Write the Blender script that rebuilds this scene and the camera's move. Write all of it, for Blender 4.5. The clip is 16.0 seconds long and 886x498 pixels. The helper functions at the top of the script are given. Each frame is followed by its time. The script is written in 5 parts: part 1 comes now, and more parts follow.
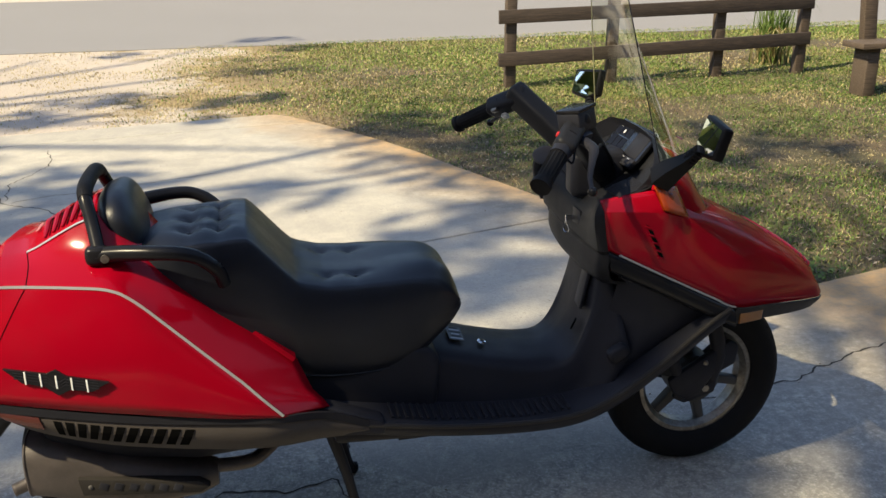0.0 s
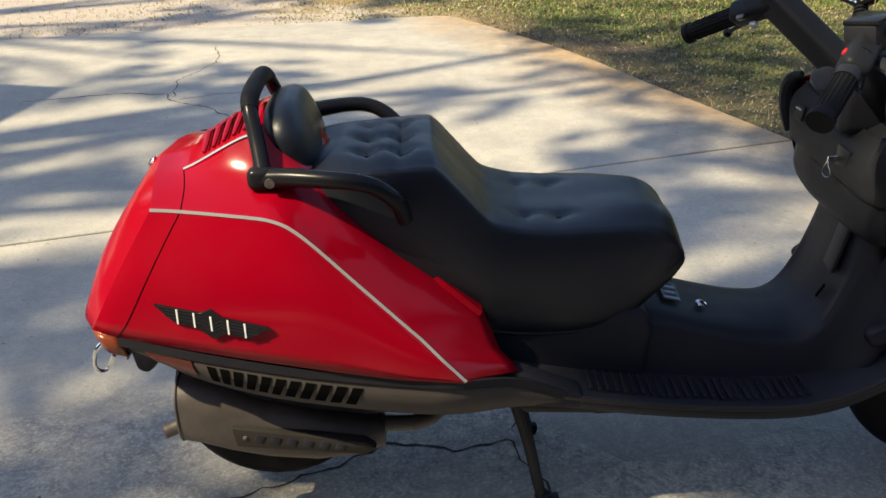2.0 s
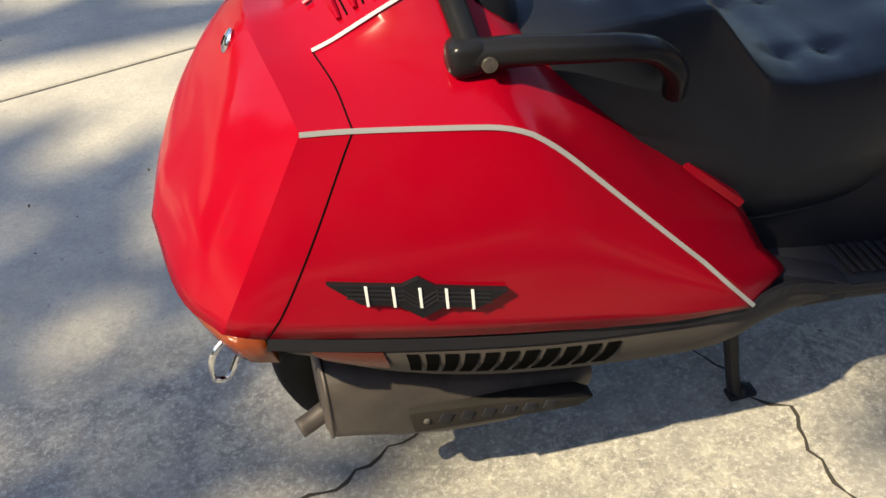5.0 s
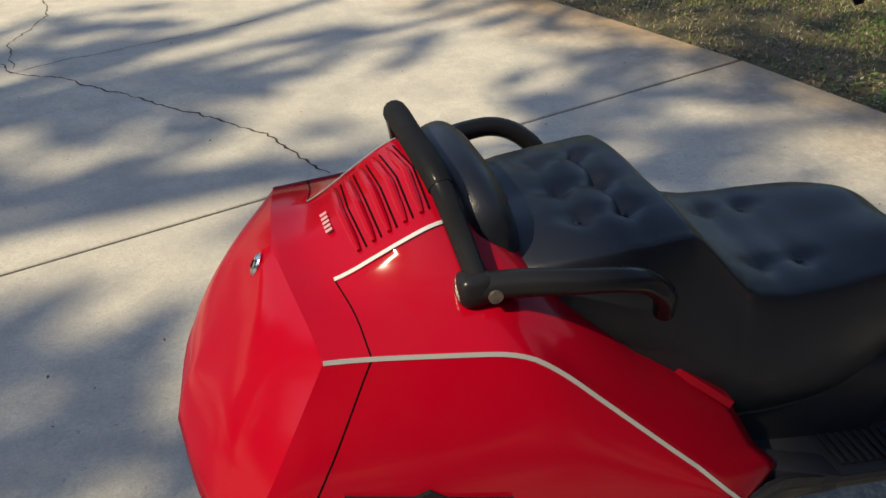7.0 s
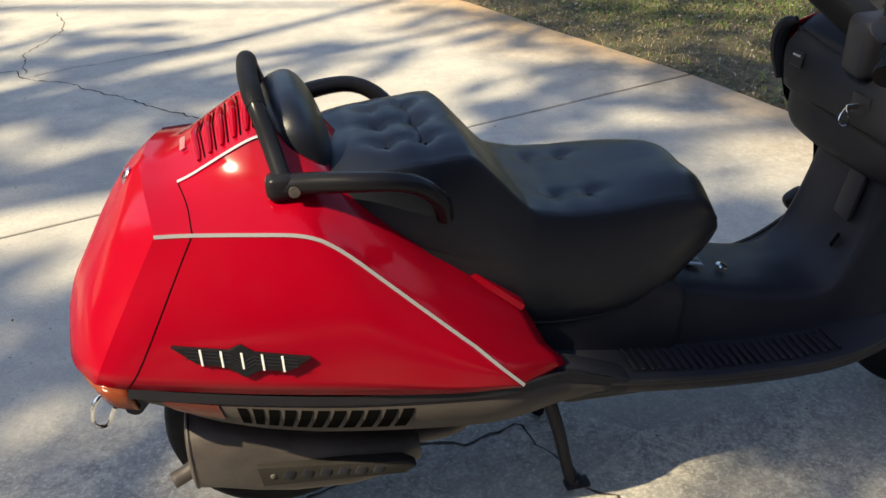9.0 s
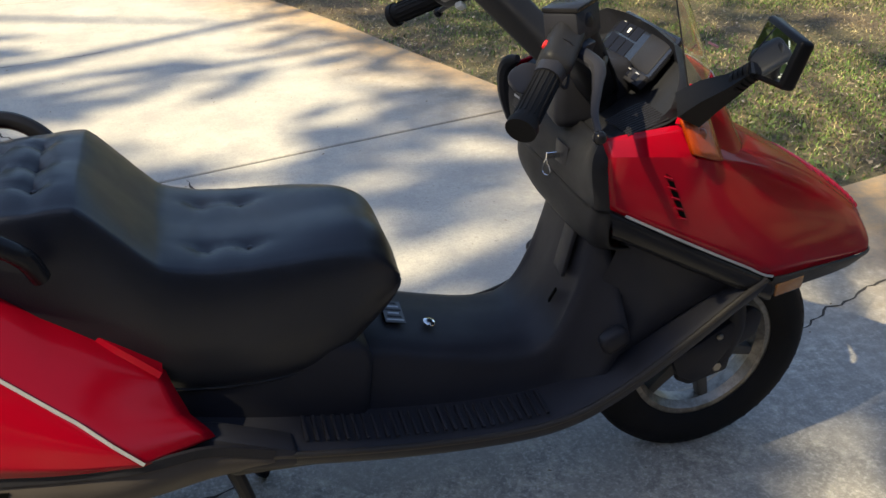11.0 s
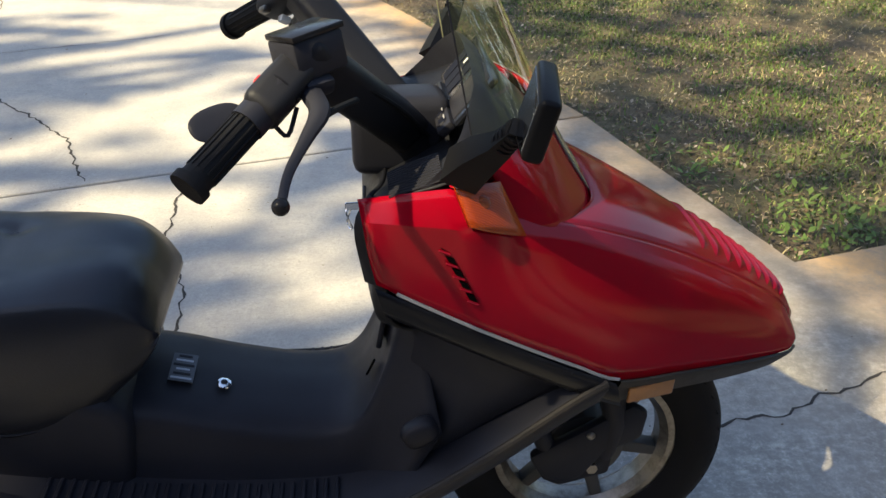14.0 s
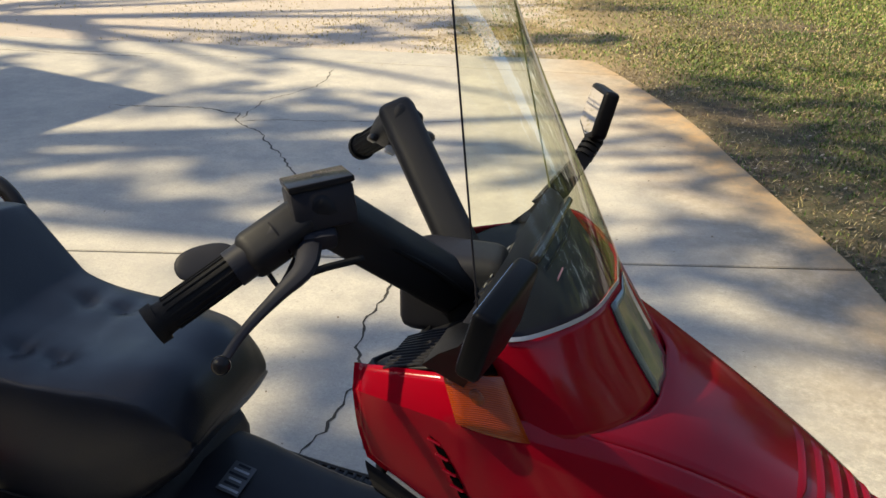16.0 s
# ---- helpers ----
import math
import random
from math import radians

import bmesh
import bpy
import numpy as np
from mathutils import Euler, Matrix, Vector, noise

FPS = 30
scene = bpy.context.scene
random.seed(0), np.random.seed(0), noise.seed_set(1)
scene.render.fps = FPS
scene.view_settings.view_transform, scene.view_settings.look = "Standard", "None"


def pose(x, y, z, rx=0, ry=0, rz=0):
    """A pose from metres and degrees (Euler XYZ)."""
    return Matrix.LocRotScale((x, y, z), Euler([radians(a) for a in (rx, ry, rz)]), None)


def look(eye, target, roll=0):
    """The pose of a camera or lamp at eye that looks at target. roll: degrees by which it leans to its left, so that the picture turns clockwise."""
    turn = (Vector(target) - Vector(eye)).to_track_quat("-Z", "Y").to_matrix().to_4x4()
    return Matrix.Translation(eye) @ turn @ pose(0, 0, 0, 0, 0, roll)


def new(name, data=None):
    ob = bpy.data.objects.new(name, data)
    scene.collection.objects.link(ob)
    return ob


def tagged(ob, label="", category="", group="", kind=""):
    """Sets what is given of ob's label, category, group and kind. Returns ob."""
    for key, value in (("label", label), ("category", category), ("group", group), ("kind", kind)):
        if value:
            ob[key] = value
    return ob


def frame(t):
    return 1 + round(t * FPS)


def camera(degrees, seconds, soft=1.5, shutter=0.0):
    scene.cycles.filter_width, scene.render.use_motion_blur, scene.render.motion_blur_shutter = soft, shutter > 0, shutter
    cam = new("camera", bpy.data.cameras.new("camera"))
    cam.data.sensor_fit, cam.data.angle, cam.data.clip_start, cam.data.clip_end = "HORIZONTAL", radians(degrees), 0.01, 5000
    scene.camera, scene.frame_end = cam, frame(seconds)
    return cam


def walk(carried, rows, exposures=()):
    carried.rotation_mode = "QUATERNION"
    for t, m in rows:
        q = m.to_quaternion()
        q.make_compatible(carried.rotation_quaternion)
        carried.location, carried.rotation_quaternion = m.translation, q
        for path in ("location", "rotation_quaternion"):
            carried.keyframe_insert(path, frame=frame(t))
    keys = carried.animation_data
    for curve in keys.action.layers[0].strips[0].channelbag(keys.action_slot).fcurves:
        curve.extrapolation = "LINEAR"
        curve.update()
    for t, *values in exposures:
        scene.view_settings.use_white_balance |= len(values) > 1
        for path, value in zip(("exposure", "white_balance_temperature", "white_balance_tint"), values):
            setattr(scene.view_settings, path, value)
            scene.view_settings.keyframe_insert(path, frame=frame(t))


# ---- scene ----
cam = camera(52.6, 16.0)
PATH = [
    (0, (-0.407, -2.095, 1.486), (-0.018, -0.257, 0.801), -0.8),
    (0.5, (-0.387, -1.983, 1.472), (-0.095, -0.133, 0.77), -0.5),
    (1, (-0.337, -1.864, 1.453), (-0.167, -0.005, 0.736), -0.4),
    (1.5, (-0.36, -1.79, 1.429), (-0.303, 0.046, 0.637), -0.4),
    (2, (-0.474, -1.709, 1.409), (-0.424, 0.092, 0.54), -1.2),
    (2.5, (-0.657, -1.606, 1.387), (-0.536, 0.158, 0.454), -2.7),
    (3, (-0.762, -1.51, 1.354), (-0.627, 0.208, 0.339), -4.1),
    (5.3, (-1.067, -0.99, 1.303), (-0.607, 0.462, 0.007), -1.1),
    (5.5, (-1.096, -0.973, 1.329), (-0.601, 0.487, 0.055), -0.8),
    (6, (-1.114, -0.981, 1.4), (-0.599, 0.564, 0.24), -0.7),
    (6.5, (-1.095, -1.007, 1.437), (-0.618, 0.596, 0.341), -1.1),
    (7, (-1.034, -1.043, 1.45), (-0.578, 0.587, 0.385), -1.6),
    (7.5, (-0.908, -1.144, 1.445), (-0.477, 0.518, 0.419), -1.3),
    (8, (-0.836, -1.224, 1.436), (-0.438, 0.455, 0.426), -2.2),
    (8.5, (-0.816, -1.324, 1.433), (-0.437, 0.371, 0.441), -2.7),
    (9, (-0.795, -1.47, 1.424), (-0.408, 0.224, 0.435), -1.8),
    (9.5, (-0.704, -1.528, 1.426), (-0.251, 0.16, 0.455), -0.6),
    (10, (-0.505, -1.527, 1.413), (-0.008, 0.157, 0.455), 0.6),
    (12.5, (0.033, -1.278, 1.407), (0.457, 0.41, 0.423), -1.1),
    (13, (0.205, -1.323, 1.404), (0.487, 0.388, 0.408), 0.3),
    (13.5, (0.302, -1.327, 1.395), (0.495, 0.387, 0.384), -0.1),
    (14, (0.388, -1.258, 1.388), (0.538, 0.475, 0.401), 0.1),
    (14.5, (0.469, -1.175, 1.406), (0.53, 0.594, 0.476), 0.7),
    (15, (0.537, -1.112, 1.411), (0.442, 0.671, 0.508), -0.1),
    (15.5, (0.621, -1.071, 1.422), (0.293, 0.706, 0.563), 0.4),
    (16, (0.744, -1.053, 1.436), (0.192, 0.682, 0.609), 0.4),
]
walk(cam, [(t, look(eye, target, roll)) for t, eye, target, roll in PATH], [(0, 0.88, 6600, 10), (2, 0.92, 6600, 10), (3, 1.02, 6600, 10), (5.5, 1.07, 6600, 10), (6, 1.0, 6600, 10), (7, 0.58, 6600, 10), (8, 0.80, 6600, 10), (9.5, 1.22, 6600, 10), (10, 1.26, 6600, 10), (12.5, 1.14, 6600, 10), (14, 1.36, 6700, 10), (15, 1.24, 6700, 10), (16, 0.86, 6700, 10)])

# ---- world, sun ----
SUN_WAY = Vector((0.86, 0.36, -1.0)).normalized()
world = bpy.data.worlds.new("world")
scene.world = world
world.use_nodes = True
wn = world.node_tree
sky = wn.nodes.new("ShaderNodeTexSky")
sky.sky_type, sky.sun_disc = "NISHITA", False
sky.sun_elevation = math.asin(-SUN_WAY.z)
sky.sun_rotation = math.atan2(-SUN_WAY.x, -SUN_WAY.y)
wn.links.new(sky.outputs[0], wn.nodes["Background"].inputs[0])
wn.nodes["Background"].inputs[1].default_value = 0.132
sun = new("sun", bpy.data.lights.new("sun", "SUN"))
sun.data.energy, sun.data.angle, sun.data.color = 4.7, radians(0.7), (1.0, 0.865, 0.575)
sun.matrix_world = look(-SUN_WAY * 50, (0, 0, 0))


# ---- materials ----
class Mat:
    """A small wrapper that builds one Principled material."""

    def __init__(self, name, color=(0.5, 0.5, 0.5), rough=0.5, metal=0.0, coat=0.0, spec=0.5):
        self.m = bpy.data.materials.new(name)
        self.m.use_nodes = True
        self.t = self.m.node_tree
        self.b = self.t.nodes["Principled BSDF"]
        self.b.inputs["Base Color"].default_value = (*color, 1)
        self.b.inputs["Roughness"].default_value = rough
        self.b.inputs["Metallic"].default_value = metal
        self.b.inputs["Coat Weight"].default_value = coat
        self.b.inputs["Coat Roughness"].default_value = 0.04
        self.b.inputs["Specular IOR Level"].default_value = spec
        self.coord = self.t.nodes.new("ShaderNodeTexCoord").outputs["Object"]

    def node(self, kind, **inputs):
        n = self.t.nodes.new(kind)
        for key, value in inputs.items():
            self.wire(value, n.inputs[key.replace("_", " ")])
        return n

    def wire(self, value, socket):
        if isinstance(value, bpy.types.NodeSocket):
            self.t.links.new(value, socket)
        else:
            socket.default_value = value

    def noise(self, scale, detail=4.0, rough=0.55, coord=None, distortion=0.0):
        return self.node("ShaderNodeTexNoise", Vector=coord or self.coord, Scale=scale, Detail=detail,
                         Roughness=rough, Distortion=distortion).outputs["Fac"]

    def ramp(self, fac, stops):
        n = self.t.nodes.new("ShaderNodeValToRGB")
        el = n.color_ramp.elements
        while len(el) < len(stops):
            el.new(0.5)
        for e, (p, c) in zip(el, stops):
            e.position = p
            e.color = (c, c, c, 1) if isinstance(c, (int, float)) else (*c, 1)
        self.wire(fac, n.inputs[0])
        return n.outputs[0]

    def mix(self, fac, a, b, blend="MIX"):
        n = self.t.nodes.new("ShaderNodeMix")
        n.data_type, n.blend_type = "RGBA", blend
        for value, socket in ((fac, n.inputs[0]), (a, n.inputs[6]), (b, n.inputs[7])):
            if isinstance(value, tuple) and len(value) == 3:
                value = (*value, 1)
            self.wire(value, socket)
        return n.outputs[2]

    def math(self, op, a, b=0.0):
        n = self.t.nodes.new("ShaderNodeMath")
        n.operation = op
        self.wire(a, n.inputs[0])
        self.wire(b, n.inputs[1])
        return n.outputs[0]

    def bump(self, height, strength=0.3, distance=0.01):
        n = self.node("ShaderNodeBump", Height=height, Strength=strength, Distance=distance)
        self.wire(n.outputs[0], self.b.inputs["Normal"])
        return self

    def color(self, value):
        self.wire(value, self.b.inputs["Base Color"])
        return self

    def rough(self, value):
        self.wire(value, self.b.inputs["Roughness"])
        return self


def plastic(name, color, rough, scale=900.0, strength=0.12, spec=0.15):
    k = Mat(name, color, rough, spec=spec)
    big = k.noise(7.0, 5.0)
    k.color(k.mix(k.ramp(big, [(0.35, 0.0), (0.7, 0.55)]), color, tuple(min(1, c * 1.35 + 0.003) for c in color)))
    k.rough(k.math("ADD", k.math("MULTIPLY", k.noise(23.0, 6.0), 0.22), rough - 0.11))
    return k.bump(k.noise(scale, 2.0), strength, 0.002).m


def paint(name, color):
    k = Mat(name, color, 0.45, 0.0, 0.45, 0.0)
    dust = k.ramp(k.noise(5.0, 6.0, 0.7), [(0.45, 0.0), (0.85, 0.012)])
    k.color(k.mix(dust, color, (0.40, 0.25, 0.22)))
    k.wire(k.math("ADD", k.math("MULTIPLY", k.noise(11.0, 6.0), 0.10), 0.075), k.b.inputs["Coat Roughness"])
    return k.bump(k.noise(160.0, 2.0), 0.015, 0.002).m


RED = paint("red_paint", (0.26, 0.001, 0.010))
BLACK = plastic("black_plastic", (0.0170, 0.0176, 0.0235), 0.46)
BLACK_GLOSS = plastic("gloss_black_plastic", (0.010, 0.010, 0.012), 0.24, 500.0, 0.05)
TRIM = plastic("satin_black_trim", (0.015, 0.015, 0.019), 0.40)
DASH = plastic("dark_grey_plastic", (0.0120, 0.0125, 0.0155), 0.5)
VINYL = plastic("black_vinyl", (0.0105, 0.0120, 0.0175), 0.35, 420.0, 0.2, 0.36)
RUBBER = plastic("rubber", (0.006, 0.006, 0.007), 0.65, 300.0, 0.3)
VALANCE = plastic("faded_grey_plastic", (0.056, 0.048, 0.044), 0.58, 600.0, 0.2)
CHIN = plastic("dusty_dark_plastic", (0.030, 0.027, 0.025), 0.5, 600.0, 0.2)
# brown-black heat shield colour, darker than the muffler
SHIELD_METAL = plastic("brown_black_metal", (0.020, 0.018, 0.017), 0.6, 200.0, 0.25)
MIRROR_BLACK = plastic("black_mirror_plastic", (0.005, 0.005, 0.006), 0.4, 500.0, 0.05, 0.1)
HOLE = Mat("vent_dark", (0.003, 0.003, 0.003), 0.9, spec=0.02).m
SILVER = Mat("silver_stripe", (0.38, 0.38, 0.40), 0.35, 0.3).m
CHROME = Mat("chrome", (0.75, 0.75, 0.76), 0.12, 1.0).m
MIRROR = Mat("mirror_glass", (0.86, 0.88, 0.88), 0.015, 1.0).m
PRINT_GREY = Mat("worn_grey_label", (0.085, 0.085, 0.092), 0.4, 0.3).m
WHITE = Mat("white_print", (0.72, 0.72, 0.70), 0.5).m
PALE = Mat("pale_print", (0.50, 0.22, 0.24), 0.4).m
REDSW = Mat("red_switch", (0.5, 0.02, 0.02), 0.4).m

k = Mat("muffler_metal", (0.20, 0.17, 0.15), 0.55, 0.25)
k.color(k.mix(k.ramp(k.noise(6.0, 7.0, 0.7), [(0.35, 0.0), (0.72, 1.0)]), (0.058, 0.049, 0.046), (0.115, 0.096, 0.090)))
MUFFLER = k.bump(k.noise(120.0, 4.0), 0.12, 0.003).m

k = Mat("cast_alloy", (0.33, 0.32, 0.30), 0.38, 0.8)
k.color(k.mix(k.ramp(k.noise(30.0, 6.0, 0.7), [(0.4, 0.0), (0.75, 1.0)]), (0.27, 0.25, 0.22), (0.08, 0.066, 0.052)))
ALLOY = k.m
ALLOY_DARK = plastic("dusty_dark_alloy", (0.07, 0.068, 0.066), 0.5, 60.0, 0.2)


def lens(name, color):
    m = Mat(name, color, 0.18, 0.0, 0.25)
    wave = m.t.nodes.new("ShaderNodeTexWave")
    wave.inputs["Scale"].default_value = 160.0
    wave.bands_direction = "Z"
    m.t.links.new(m.coord, wave.inputs["Vector"])
    m.color(m.mix(m.ramp(wave.outputs["Fac"], [(0.2, 0.0), (0.8, 0.6)]), color, tuple(c * 0.45 for c in color)))
    return m.bump(wave.outputs["Fac"], 0.35, 0.002).m


AMBER = lens("amber_lens", (0.40, 0.050, 0.001))
TAIL_AMBER = lens("tail_amber_lens", (0.26, 0.048, 0.008))
AMBER_DULL = lens("dull_amber_lens", (0.34, 0.14, 0.04))
DARK_RED = lens("dark_red_reflector", (0.09, 0.020, 0.012))
SMOKE = Mat("smoked_panel", (0.10, 0.115, 0.105), 0.10, 0.0, 1.0).m
CELL = Mat("display_cell", (0.006, 0.007, 0.013), 0.5, spec=0.1).m
SCREEN = Mat("instrument_glass", (0.008, 0.009, 0.014), 0.25, 0.0, 0.3).m


def pane(name, tint, haze):
    m = bpy.data.materials.new(name)
    m.use_nodes = True
    t = m.node_tree
    t.nodes.remove(t.nodes["Principled BSDF"])
    clear, gloss, dust = (t.nodes.new("ShaderNodeBsdf" + s) for s in ("Transparent", "Glossy", "Diffuse"))
    clear.inputs[0].default_value = (*tint, 1)
    gloss.inputs["Roughness"].default_value = 0.03
    dust.inputs[0].default_value = (0.55, 0.55, 0.42, 1)
    edge = t.nodes.new("ShaderNodeLayerWeight")
    edge.inputs[0].default_value = 0.5
    fres = t.nodes.new("ShaderNodeMath")
    fres.operation = "POWER"
    fres.inputs[1].default_value = 2.6
    t.links.new(edge.outputs["Facing"], fres.inputs[0])
    a, b = t.nodes.new("ShaderNodeMixShader"), t.nodes.new("ShaderNodeMixShader")
    noisy = t.nodes.new("ShaderNodeTexNoise")
    noisy.inputs["Scale"].default_value = 9.0
    noisy.inputs["Detail"].default_value = 6.0
    scaled = t.nodes.new("ShaderNodeMath")
    scaled.operation = "MULTIPLY"
    scaled.inputs[1].default_value = haze
    t.links.new(noisy.outputs["Fac"], scaled.inputs[0])
    t.links.new(scaled.outputs[0], a.inputs[0])
    t.links.new(clear.outputs[0], a.inputs[1])
    t.links.new(dust.outputs[0], a.inputs[2])
    t.links.new(fres.outputs[0], b.inputs[0])
    t.links.new(a.outputs[0], b.inputs[1])
    t.links.new(gloss.outputs[0], b.inputs[2])
    t.links.new(b.outputs[0], t.nodes["Material Output"].inputs[0])
    return m


SCREEN_PANE = pane("tinted_windscreen", (0.92, 0.93, 0.85), 0.03)
SCREEN_EDGE = Mat("screen_edge", (0.42, 0.41, 0.22), 0.2).m

# weathered concrete
k = Mat("concrete", (0.44, 0.42, 0.38), 0.85)
broad = k.noise(0.9, 6.0, 0.6)
fine = k.noise(14.0, 8.0, 0.75)
grit = k.noise(160.0, 3.0, 0.7)
speck = k.ramp(k.noise(48.0, 3.0, 0.6), [(0.30, 1.0), (0.38, 0.0)])
base = k.mix(k.ramp(broad, [(0.35, 0.0), (0.68, 1.0)]), (0.39, 0.362, 0.312), (0.57, 0.525, 0.430))
base = k.mix(k.ramp(fine, [(0.30, 0.55), (0.62, 0.0)]), base, (0.31, 0.29, 0.27))
base = k.mix(k.math("MULTIPLY", speck, k.ramp(k.noise(2.3, 4.0), [(0.45, 0.0), (0.62, 0.8)])), base, (0.15, 0.14, 0.13))
peb = k.noise(75.0, 4.0, 0.75)
base = k.mix(k.ramp(peb, [(0.34, 0.42), (0.5, 0.0)]), base, (0.24, 0.23, 0.225))
base = k.mix(k.ramp(peb, [(0.56, 0.0), (0.72, 0.35)]), base, (0.60, 0.57, 0.52))
sep = k.node("ShaderNodeSeparateXYZ", Vector=k.coord)
worn = k.math("ADD", k.math("MULTIPLY", sep.outputs[1], -0.45), k.math("MULTIPLY", k.noise(1.7, 6.0, 0.65), 1.1))
worn = k.ramp(worn, [(0.26, 0.0), (0.52, 1.0)])
mott = k.ramp(k.noise(26.0, 7.0, 0.8), [(0.42, 0.9), (0.60, 0.0)])
base = k.mix(k.math("MULTIPLY", worn, mott), base, (0.15, 0.145, 0.14))
base = k.mix(k.math("MULTIPLY", worn, k.ramp(k.noise(8.0, 6.0, 0.7), [(0.40, 0.55), (0.56, 0.0)])), base, (0.19, 0.185, 0.175))
base = k.mix(k.math("MULTIPLY", worn, k.ramp(k.noise(95.0, 3.0, 0.7), [(0.50, 0.0), (0.66, 0.6)])), base, (0.62, 0.60, 0.56))
front = k.math("ADD", k.math("MULTIPLY", sep.outputs[0], 0.9), k.math("MULTIPLY", k.noise(2.1, 6.0, 0.65), 0.9))
front = k.ramp(k.math("MULTIPLY", front, 0.5), [(0.52, 0.0), (0.80, 0.9)])
base = k.mix(k.math("MULTIPLY", front, mott), base, (0.20, 0.185, 0.16))
tone = k.ramp(k.noise(4.2, 6.0, 0.7), [(0.38, 0.45), (0.58, 0.0)])
base = k.mix(tone, base, (0.27, 0.255, 0.235))
base = k.mix(k.ramp(grit, [(0.35, 0.35), (0.6, 0.0)]), base, (0.25, 0.24, 0.23))
# rust-coloured stain along the lawn edge: distance from the line of that edge
sep = k.node("ShaderNodeSeparateXYZ", Vector=k.coord)
away = k.math("ADD", k.math("MULTIPLY", sep.outputs[0], -0.928), k.math("MULTIPLY", sep.outputs[1], -0.373))
away = k.math("ADD", away, 2.058)
stain = k.ramp(k.math("ADD", k.math("MULTIPLY", away, 0.8), k.math("MULTIPLY", k.noise(1.6, 5.0), 0.8)), [(0.42, 0.75), (0.95, 0.0)])
along = k.ramp(k.math("MULTIPLY", sep.outputs[1], 0.25), [(0.52, 0.35), (0.82, 1.0)])
base = k.mix(k.math("MULTIPLY", stain, along), base, (0.40, 0.255, 0.12))
east = k.ramp(k.math("ADD", away, k.math("MULTIPLY", k.noise(2.2, 5.0), 0.5)), [(0.24, 0.85), (0.48, 0.0)])
base = k.mix(east, base, (0.42, 0.26, 0.115))
border = k.ramp(k.math("ADD", away, k.math("MULTIPLY", k.noise(2.7, 5.0), 0.6)), [(0.45, 0.85), (1.05, 0.0)])
grime = k.ramp(k.noise(7.5, 8.0, 0.78), [(0.40, 0.9), (0.58, 0.0)])
base = k.mix(k.math("MULTIPLY", border, grime), base, (0.21, 0.180, 0.135))
CONCRETE = k.color(base).bump(k.math("ADD", k.math("MULTIPLY", fine, 0.6), k.math("MULTIPLY", grit, 0.5)), 0.45, 0.006).m
CRACK = Mat("crack_dark", (0.035, 0.03, 0.025), 0.95).m

# lawn soil with straw, sand and leaf litter
k = Mat("lawn_soil", (0.2, 0.17, 0.1), 0.95)
soil = k.mix(k.ramp(k.noise(22.0, 8.0, 0.75), [(0.35, 0.0), (0.65, 1.0)]), (0.055, 0.042, 0.026), (0.18, 0.135, 0.08))
green = k.mix(k.noise(60.0, 4.0), (0.045, 0.06, 0.018), (0.10, 0.11, 0.035))
soil = k.mix(k.ramp(k.noise(1.1, 5.0), [(0.42, 0.0), (0.6, 0.4)]), soil, green)
straw = k.mix(k.noise(35.0, 8.0, 0.8), (0.20, 0.14, 0.065), (0.47, 0.36, 0.20))
sep = k.node("ShaderNodeSeparateXYZ", Vector=k.coord)
left = k.math("ADD", k.math("MULTIPLY", sep.outputs[0], -0.14), k.math("MULTIPLY", k.noise(0.7, 5.0), 0.7))
soil = k.mix(k.ramp(left, [(0.24, 0.0), (0.44, 0.9)]), soil, straw)
sand = k.mix(k.noise(60.0, 8.0, 0.8), (0.36, 0.30, 0.25), (0.74, 0.66, 0.59))
soil = k.mix(k.ramp(k.math("ADD", left, k.math("MULTIPLY", k.noise(3.4, 8.0, 0.75), 0.5)), [(0.70, 0.0), (0.80, 0.85)]), soil, sand)
SOIL = k.color(soil).bump(k.noise(45.0, 8.0, 0.8), 0.8, 0.03).m

k = Mat("asphalt", (0.2, 0.2, 0.19), 0.9)
k.color(k.mix(k.noise(90.0, 6.0, 0.8), k.mix(k.noise(0.4, 5.0), (0.145, 0.140, 0.145), (0.19, 0.183, 0.186)), (0.26, 0.25, 0.25)))
ASPHALT = k.bump(k.noise(180.0, 3.0), 0.5, 0.006).m


def blade_mat(name, stops):
    m = Mat(name, (0.1, 0.15, 0.03), 0.6)
    rnd = m.t.nodes.new("ShaderNodeNewGeometry").outputs["Random Per Island"]
    m.color(m.mix(m.ramp(m.noise(0.9, 4.0), [(0.40, 0.0), (0.66, 0.25)]), m.ramp(rnd, stops), (0.21, 0.17, 0.07)))
    m.b.inputs["Specular IOR Level"].default_value = 0.25
    return m.m


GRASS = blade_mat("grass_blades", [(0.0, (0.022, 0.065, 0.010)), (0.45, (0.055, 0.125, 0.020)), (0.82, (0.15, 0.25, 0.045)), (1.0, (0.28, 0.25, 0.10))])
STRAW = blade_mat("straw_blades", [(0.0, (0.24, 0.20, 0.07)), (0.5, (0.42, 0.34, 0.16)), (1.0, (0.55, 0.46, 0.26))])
# lighter copy of the lawn blades: sunlight on the far lawn put into the colour
SUN_TONED_GRASS = blade_mat("sun_toned_grass_blades", [(0.0, (0.06, 0.12, 0.018)), (0.4, (0.12, 0.20, 0.032)), (0.75, (0.21, 0.27, 0.06)), (1.0, (0.38, 0.32, 0.13))])
